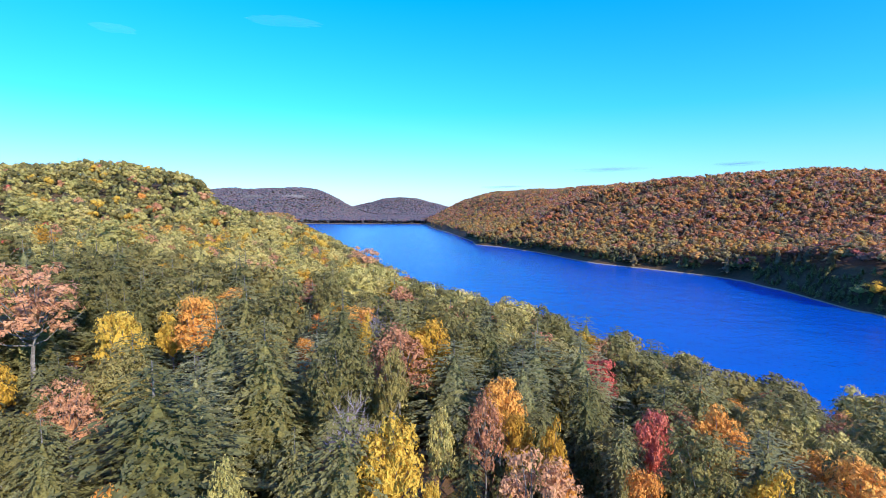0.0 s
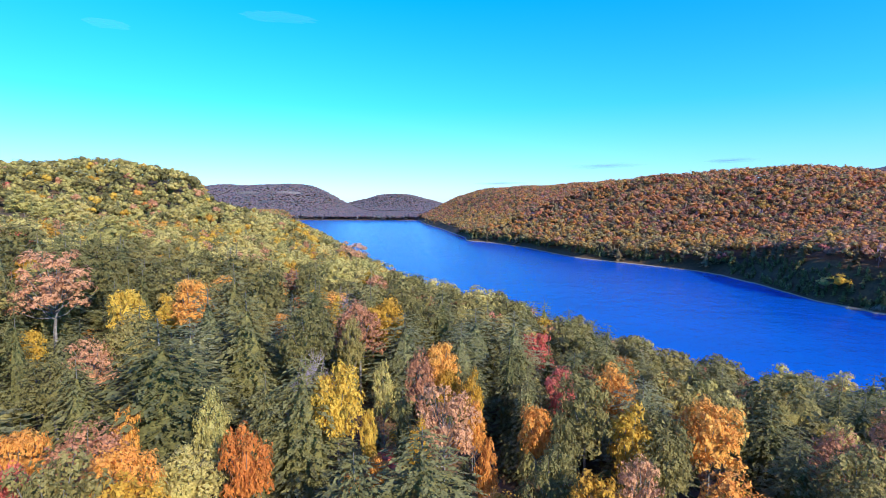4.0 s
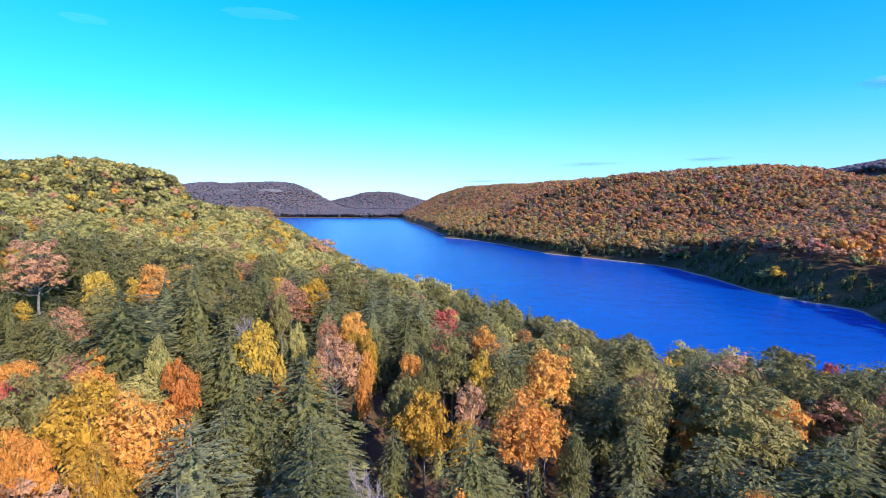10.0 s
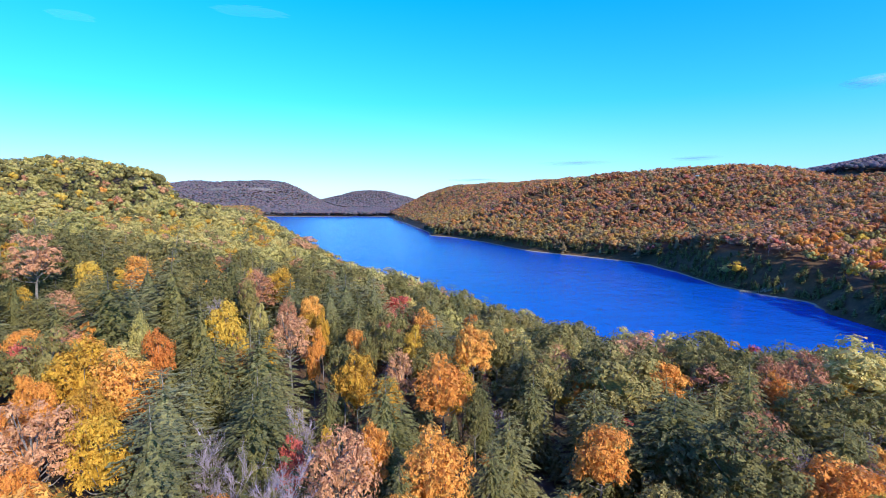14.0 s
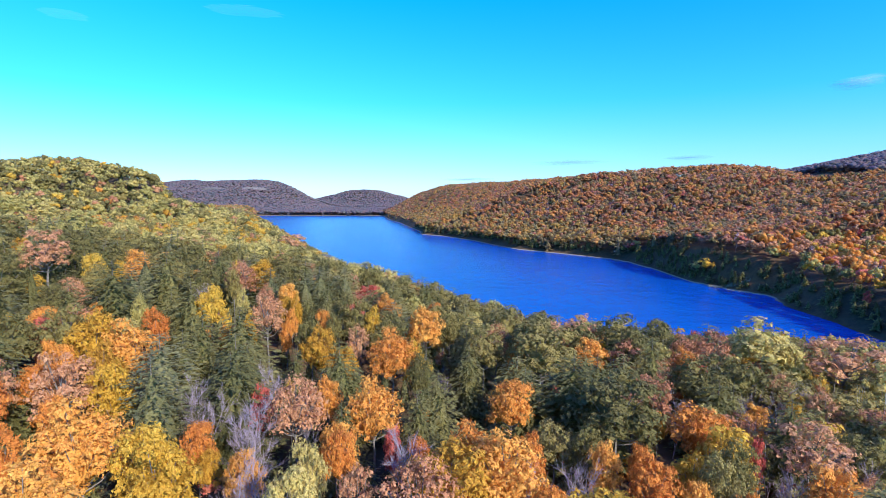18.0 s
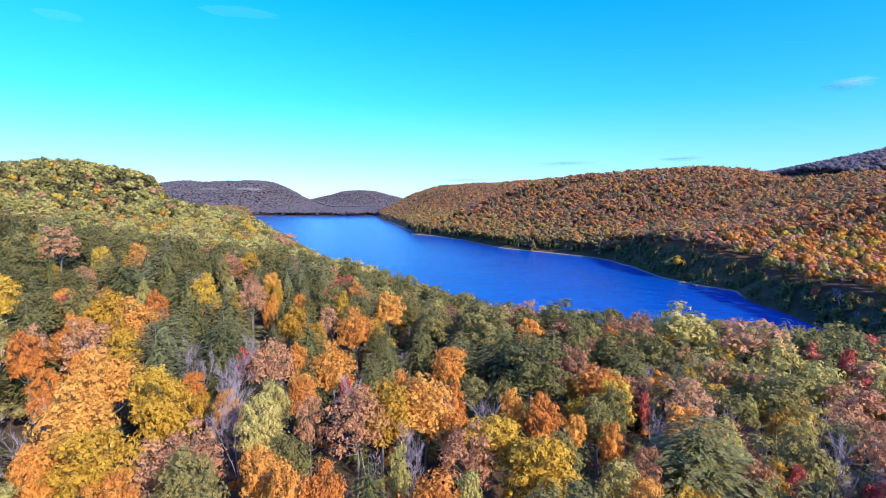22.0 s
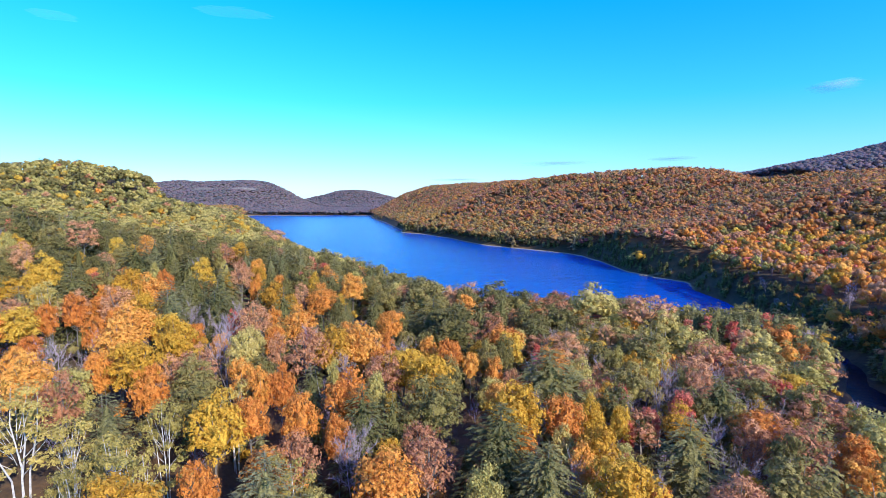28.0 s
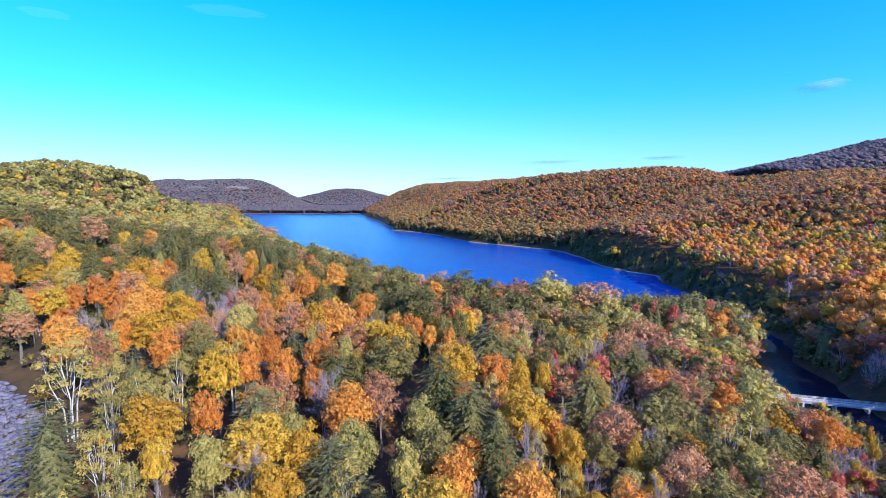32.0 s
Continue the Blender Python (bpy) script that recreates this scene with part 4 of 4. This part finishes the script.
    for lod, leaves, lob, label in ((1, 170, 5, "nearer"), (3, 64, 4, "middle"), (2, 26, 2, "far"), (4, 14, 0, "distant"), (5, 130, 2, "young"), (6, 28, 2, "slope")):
        for k, kname in enumerate(KINDS):
            shape = {"birch": "yellow", "bare": "lilac"}.get(kname, kname)
            tm = [far_template(shape, 300 + 7 * k + j, leaves, lob) for j in range(3)]
            xs, ys, us, gs = [], [], [], []
            for x, y, kind, u, grow, lo in rest:
                if lo != lod:
                    continue
                sel = kind == k
                xs.append(x[sel]), ys.append(y[sel]), us.append(u[:, sel]), gs.append((grow * np.ones(len(x)))[sel])
            if not xs:
                continue
            x, y, u, g = np.concatenate(xs), np.concatenate(ys), np.concatenate(us, 1), np.concatenate(gs)
            z = ground_height(x, y) - 0.3
            joined_trees({"hemlock": "hemlock_woods", "pine": "pine_woods"}.get(kname, kname + "_woods"), {2: LEAF_WOODS, 4: LEAF_HAZED, 6: LEAF_SLOPE}.get(lod, LEAF_FAR)[shape], tm, x, y, z,
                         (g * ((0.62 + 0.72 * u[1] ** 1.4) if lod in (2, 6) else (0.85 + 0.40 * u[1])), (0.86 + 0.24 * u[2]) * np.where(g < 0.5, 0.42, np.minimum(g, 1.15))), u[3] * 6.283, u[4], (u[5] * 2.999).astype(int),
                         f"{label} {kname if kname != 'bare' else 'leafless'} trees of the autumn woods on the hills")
    for kind, trees in made.items():
        for spare in trees[used[kind]:]:
            for ob in (*spare.children, spare):
                bpy.data.objects.remove(ob)


plant()


# ---- bare rock slope ----
def stone_material(name, a, b_, scale):
    m, n, l, b = material(name)
    t, info = noise_tex(n, l, scale, 6, 0.7), n.new("ShaderNodeObjectInfo")
    geo = n.new("ShaderNodeNewGeometry")
    k = math_node(n, l, "ADD", t.outputs["Fac"], math_node(n, l, "MULTIPLY", math_node(n, l, "SUBTRACT", info.outputs["Random"], 0.5), 0.35))
    k = math_node(n, l, "ADD", k, math_node(n, l, "MULTIPLY", math_node(n, l, "SUBTRACT", geo.outputs["Random Per Island"], 0.5), 0.25))
    r = ramp(n, [(0.25, a), (0.75, b_)])
    l.new(k, r.inputs[0])
    l.new(r.outputs[0], b.inputs["Base Color"])
    b.inputs["Roughness"].default_value = 0.88
    bump = n.new("ShaderNodeBump")
    bump.inputs["Strength"].default_value, bump.inputs["Distance"].default_value = 0.5, 0.08
    l.new(t.outputs["Fac"], bump.inputs["Height"])
    l.new(bump.outputs[0], b.inputs["Normal"])
    return m


ROCK = stone_material("violet_grey_basalt", (0.07, 0.066, 0.088), (0.19, 0.178, 0.225), 1.2)
CLIFF = stone_material("weathered_cliff_rock", (0.10, 0.09, 0.09), (0.20, 0.175, 0.17), 0.05)


def rock_shape(seed):
    rng = np.random.default_rng(seed)
    v = ICO_V * rng.uniform(0.7, 1.2, (12, 1)) * np.array([1.0, rng.uniform(0.6, 0.95), rng.uniform(0.45, 0.7)])
    s = Shape()
    s.add(v, ICO_F)
    return s


def scree():
    rng = np.random.default_rng(5)
    ax, ay = np.meshgrid(np.arange(-58, 16, 1.3), np.arange(-106, -36, 1.3))
    az = ground_height(ax, ay) + 0.05 + rng.uniform(-0.25, 0.25, ax.shape)
    inside = scree_at(ax, ay) > -0.06
    az = np.where(inside, az, ground_height(ax, ay) - 0.5)
    k = ax.shape[1]
    f = [(j * k + i, j * k + i + 1, (j + 1) * k + i + 1, (j + 1) * k + i) for j in range(ax.shape[0] - 1) for i in range(k - 1)
         if inside[j, i] or inside[j + 1, i + 1]]
    bed = mesh_object("scree", np.stack([ax, ay, az], -1).reshape(-1, 3), f, ROCK)
    tagged(bed, "bare slope of broken violet-grey rock among the birches", "scree", kind="structure")
    shapes = [mesh_of("rock", rock_shape(900 + j), ROCK) for j in range(8)]
    x, y, u = scatter(-58, 16, -106, -36, 0.95, 77)
    keep = scree_at(x, y) > -0.03
    x, y, u = x[keep], y[keep], u[:, keep]
    z = ground_height(x, y) + 0.35
    size = 0.40 + 0.95 * u[0] ** 2
    order = np.argsort(np.hypot(x - 6, y + 56))
    for i in order[:300]:
        ob = new("rock", shapes[int(u[1][i] * 7.99)])
        ob.parent = bed
        ob.matrix_basis = Matrix.LocRotScale((x[i], y[i], z[i] + 0.15 * u[2][i]), Euler((u[2][i] * 1.2 - 0.6, u[3][i] * 1.2 - 0.6, u[4][i] * 6.28)), [size[i]] * 3)
    rest = order[300:]
    tm = [rock_shape(900 + j) for j in range(8)]
    joined_trees("loose_rock", ROCK, tm, x[rest], y[rest], z[rest], (size[rest], size[rest]), u[4][rest] * 6.28, u[5][rest], (u[1][rest] * 7.99).astype(int), "")
    ob = bpy.data.objects["loose_rock"]
    ob.parent = bed
    tagged(ob, "smaller broken rock of the slope", kind="stuff")
    del ob["category"]


scree()


# ---- cliffs ----
def crag(name, x, y, z, wide, high, seed, label):
    """A band of jointed rock, closed at the back."""
    rng = np.random.default_rng(seed)
    m, k = 22, 6
    v, f = [], []
    step_out = np.cumsum(rng.uniform(-1, 1, m)) * high * 0.08
    for side in (0, 1):
        for j in range(k):
            for i in range(m):
                u = i / (m - 1)
                top = high * (0.55 + 0.45 * math.sin(math.pi * u)) * (0.85 + 0.25 * math.sin(i * 2.3 + seed))
                dy = (0.6 * high + 0.25 * high * j / k) if side else step_out[i] + 0.16 * high * j / k + rng.uniform(-0.06, 0.06) * high
                v.append((x + (u - 0.5) * wide + rng.uniform(-0.2, 0.2) * wide / m, y + dy + 0.1 * wide * (u - 0.5), z + top * (j / (k - 1) - 0.15)))
    for side in (0, 1):
        o = side * m * k
        for j in range(k - 1):
            for i in range(m - 1):
                q = (o + j * m + i, o + j * m + i + 1, o + (j + 1) * m + i + 1, o + (j + 1) * m + i)
                f.append(q if side == 0 else q[::-1])
    t = (k - 1) * m
    for i in range(m - 1):
        f.append((t + i, t + i + 1, m * k + t + i + 1, m * k + t + i))
    for i in (0, m - 1):
        for j in range(k - 1):
            f.append((j * m + i, (j + 1) * m + i, m * k + (j + 1) * m + i, m * k + j * m + i))
    tagged(mesh_object(name, v, f, CLIFF), label, "cliff", kind="structure")


crag("cliff_1", -300, 512, 62, 30, 26, 3, "grey rock face at the end of the wooded ridge")
crag("cliff_2", -780, 2078, 98, 110, 15, 4, "pale rock band below the top of the far hill")
crag("cliff_3", -950, 2066, 98, 90, 13, 7, "broken rock band on the far hill")


# ---- footbridge ----
def box(s, a, b):
    """A beam between two corners with slightly softened ends."""
    (x0, y0, z0), (x1, y1, z1) = a, b
    s.add([(x0, y0, z0), (x1, y0, z0), (x1, y1, z0), (x0, y1, z0), (x0, y0, z1), (x1, y0, z1), (x1, y1, z1), (x0, y1, z1)],
          [(0, 3, 2, 1), (4, 5, 6, 7), (0, 1, 5, 4), (1, 2, 6, 5), (2, 3, 7, 6), (3, 0, 4, 7)])


def wood_material():
    m, n, l, b = material("weathered_timber")
    t, info = noise_tex(n, l, 2.5, 6, 0.7), n.new("ShaderNodeObjectInfo")
    k = math_node(n, l, "ADD", t.outputs["Fac"], math_node(n, l, "MULTIPLY", math_node(n, l, "SUBTRACT", info.outputs["Random"], 0.5), 0.3))
    r = ramp(n, [(0.25, (0.42, 0.39, 0.36)), (0.75, (0.72, 0.69, 0.65))])
    l.new(k, r.inputs[0])
    l.new(r.outputs[0], b.inputs["Base Color"])
    b.inputs["Roughness"].default_value = 0.85
    return m


def footbridge():
    wood = wood_material()
    root = new("footbridge")
    tagged(root, "weathered grey timber footbridge with open rails over the river", "bridge")

    def piece(name, lo, hi):
        s = Shape()
        box(s, lo, hi)
        me = mesh_of(name, s, wood)
        ob = new(name, me)
        ob.parent = root
        return ob

    length, half, deck = 34.0, 1.15, 2.2
    for y in (-half + 0.15, half - 0.4):
        piece("beam", (0, y, deck - 0.55), (length, y + 0.25, deck - 0.1))
    plank = Shape()
    box(plank, (0, -half, deck - 0.1), (0.26, half, deck - 0.04))
    me = mesh_of("plank", plank, wood)
    for i in range(120):
        ob = new("plank", me)
        ob.parent = root
        ob.matrix_basis = pose(i * 0.283, 0, 0.012 * math.sin(i * 1.9))
    post = Shape()
    box(post, (-0.07, -0.07, -0.4), (0.07, 0.07, 1.35))
    pm = mesh_of("post", post, wood)
    for y in (-half, half):
        for i in range(15):
            ob = new("post", pm)
            ob.parent = root
            ob.matrix_basis = pose(0.1 + i * 2.4, y, deck)
        for k in range(4):
            z = deck + 0.25 + 0.33 * k
            piece("rail", (0, y - 0.10, z), (length, y - 0.05, z + (0.14 if k < 3 else 0.12)))
    pier = Shape()
    box(pier, (-0.25, -half, -2.5), (0.25, half, deck - 0.5))
    qm = mesh_of("pier", pier, wood)
    for x in (8.0, 17.0, 26.0):
        ob = new("pier", qm)
        ob.parent = root
        ob.matrix_basis = pose(x, 0, 0)
    root.matrix_basis = pose(191.5, 10.4, -0.2, 0, 0, -17.5)


footbridge()


# ---- reeds by the river mouth ----
def reeds():
    rng = np.random.default_rng(9)
    m, n, l, b = material("dry_reed")
    geo = n.new("ShaderNodeNewGeometry")
    r = ramp(n, [(0.0, (0.30, 0.25, 0.16)), (1.0, (0.52, 0.46, 0.34))])
    l.new(geo.outputs["Random Per Island"], r.inputs[0])
    l.new(r.outputs[0], b.inputs["Base Color"])
    b.inputs["Roughness"].default_value = 0.8
    s = Shape()
    v, f = [], []
    for i in range(5200):
        y = rng.uniform(60, 108)
        x = float(line_x(LEFT_SHORE, y)) - abs(rng.normal(0, 1)) * 4.5 + 0.8
        if i % 4 == 0:          # a spit below the far bank
            u = rng.uniform(0, 1)
            x, y = 249 + 19 * u + rng.normal(0, 0.7), 304.5 - 19 * u + rng.normal(0, 0.7)
        z = max(float(ground_height(x, y)), -0.2)
        h, a = rng.uniform(0.9, 2.1), rng.uniform(0, 6.28)
        d = rng.normal(0, 0.25, 2)
        w = 0.10
        k = len(v)
        v += [(x - w * math.cos(a), y - w * math.sin(a), z - 0.1), (x + w * math.cos(a), y + w * math.sin(a), z - 0.1), (x + d[0] * h, y + d[1] * h, z + h)]
        f.append((k, k + 1, k + 2))
    tagged(mesh_object("reeds", v, f, m), "pale dry reeds along the river bank", "reeds", kind="stuff")


reeds()


# ---- thin clouds ----
def cloud_material(name, tone, most):
    m, n, l, b = material(name)
    tc, sep = n.new("ShaderNodeTexCoord"), n.new("ShaderNodeSeparateXYZ")
    t = n.new("ShaderNodeTexNoise")
    mp = n.new("ShaderNodeMapping")
    mp.inputs["Scale"].default_value = (2.2, 6.0, 1.0)
    l.new(tc.outputs["UV"], mp.inputs[0])
    info = n.new("ShaderNodeObjectInfo")
    t.noise_dimensions = "4D"
    l.new(math_node(n, l, "MULTIPLY", info.outputs["Random"], 50.0), t.inputs["W"])
    l.new(mp.outputs[0], t.inputs["Vector"])
    t.inputs["Scale"].default_value, t.inputs["Detail"].default_value, t.inputs["Roughness"].default_value = 1.0, 5, 0.6
    g = n.new("ShaderNodeTexGradient")
    g.gradient_type = "SPHERICAL"
    mg = n.new("ShaderNodeMapping")
    mg.inputs["Location"].default_value, mg.inputs["Scale"].default_value = (-1, -1, 0), (2, 2, 1)
    l.new(tc.outputs["UV"], mg.inputs[0])
    l.new(mg.outputs[0], g.inputs[0])
    a = math_node(n, l, "MULTIPLY", g.outputs["Fac"], math_node(n, l, "MULTIPLY", t.outputs["Fac"], 1.5))
    a = math_node(n, l, "MINIMUM", math_node(n, l, "MAXIMUM", math_node(n, l, "SUBTRACT", a, 0.24), 0.0), most)
    b.inputs["Base Color"].default_value = (*tone, 1)
    b.inputs["Roughness"].default_value = 1.0
    l.new(a, b.inputs["Alpha"])
    return m


CLOUD = cloud_material("thin_cloud", (0.80, 0.78, 0.82), 0.35)
FAINT = cloud_material("faint_cloud", (0.80, 0.78, 0.82), 0.018)
LOW = cloud_material("low_cloud_bank", (0.16, 0.26, 0.46), 0.55)


def cloud(azimuth, height, wide, high, stuff, label):
    """A wisp in the sky: degrees to the right of the valley's line, degrees above the horizon, and its size in degrees."""
    a, e, far = radians(azimuth), radians(height), 4300
    c = Vector((math.sin(a) * math.cos(e), math.cos(a) * math.cos(e), math.sin(e))) * far
    w, h = far * radians(wide) / 2, far * radians(high) / 2
    v, f, nu, nv = [], [], 25, 9
    for j in range(nv):
        for i in range(nu):
            p, q = i / (nu - 1) * 2 - 1, j / (nv - 1) * 2 - 1
            v.append((p * w, -0.25 * h * math.cos(p * 3) * math.cos(q * 2), q * h + 0.08 * h * math.sin(p * 5)))
    f = [(j * nu + i, j * nu + i + 1, (j + 1) * nu + i + 1, (j + 1) * nu + i) for j in range(nv - 1) for i in range(nu - 1)]
    ob = mesh_object("cloud", v, f, stuff, True)
    uv = ob.data.uv_layers.new(name="UVMap")
    for lp in ob.data.loops:
        i, j = lp.vertex_index % nu, lp.vertex_index // nu
        uv.data[lp.index].uv = (i / (nu - 1), j / (nv - 1))
    ob.matrix_basis = pose(c.x, c.y, c.z, 0, 0, -azimuth)
    ob.visible_shadow = False
    tagged(ob, label, "cloud", kind="structure")


WISP, BANK = "thin white wisp of cloud in the blue sky", "faint grey-blue bank of cloud low over the hills"
cloud(-36.4, 17.0, 5.4, 1.2, FAINT, WISP)
cloud(-20.8, 19.7, 11.0, 1.6, FAINT, WISP)
cloud(40.4, 10.8, 6.4, 1.8, CLOUD, WISP)
cloud(15.0, 4.7, 14.0, 1.0, LOW, BANK)
cloud(27.2, 4.9, 7.0, 0.8, LOW, BANK)
cloud(3.6, 2.9, 10.2, 0.6, LOW, BANK)
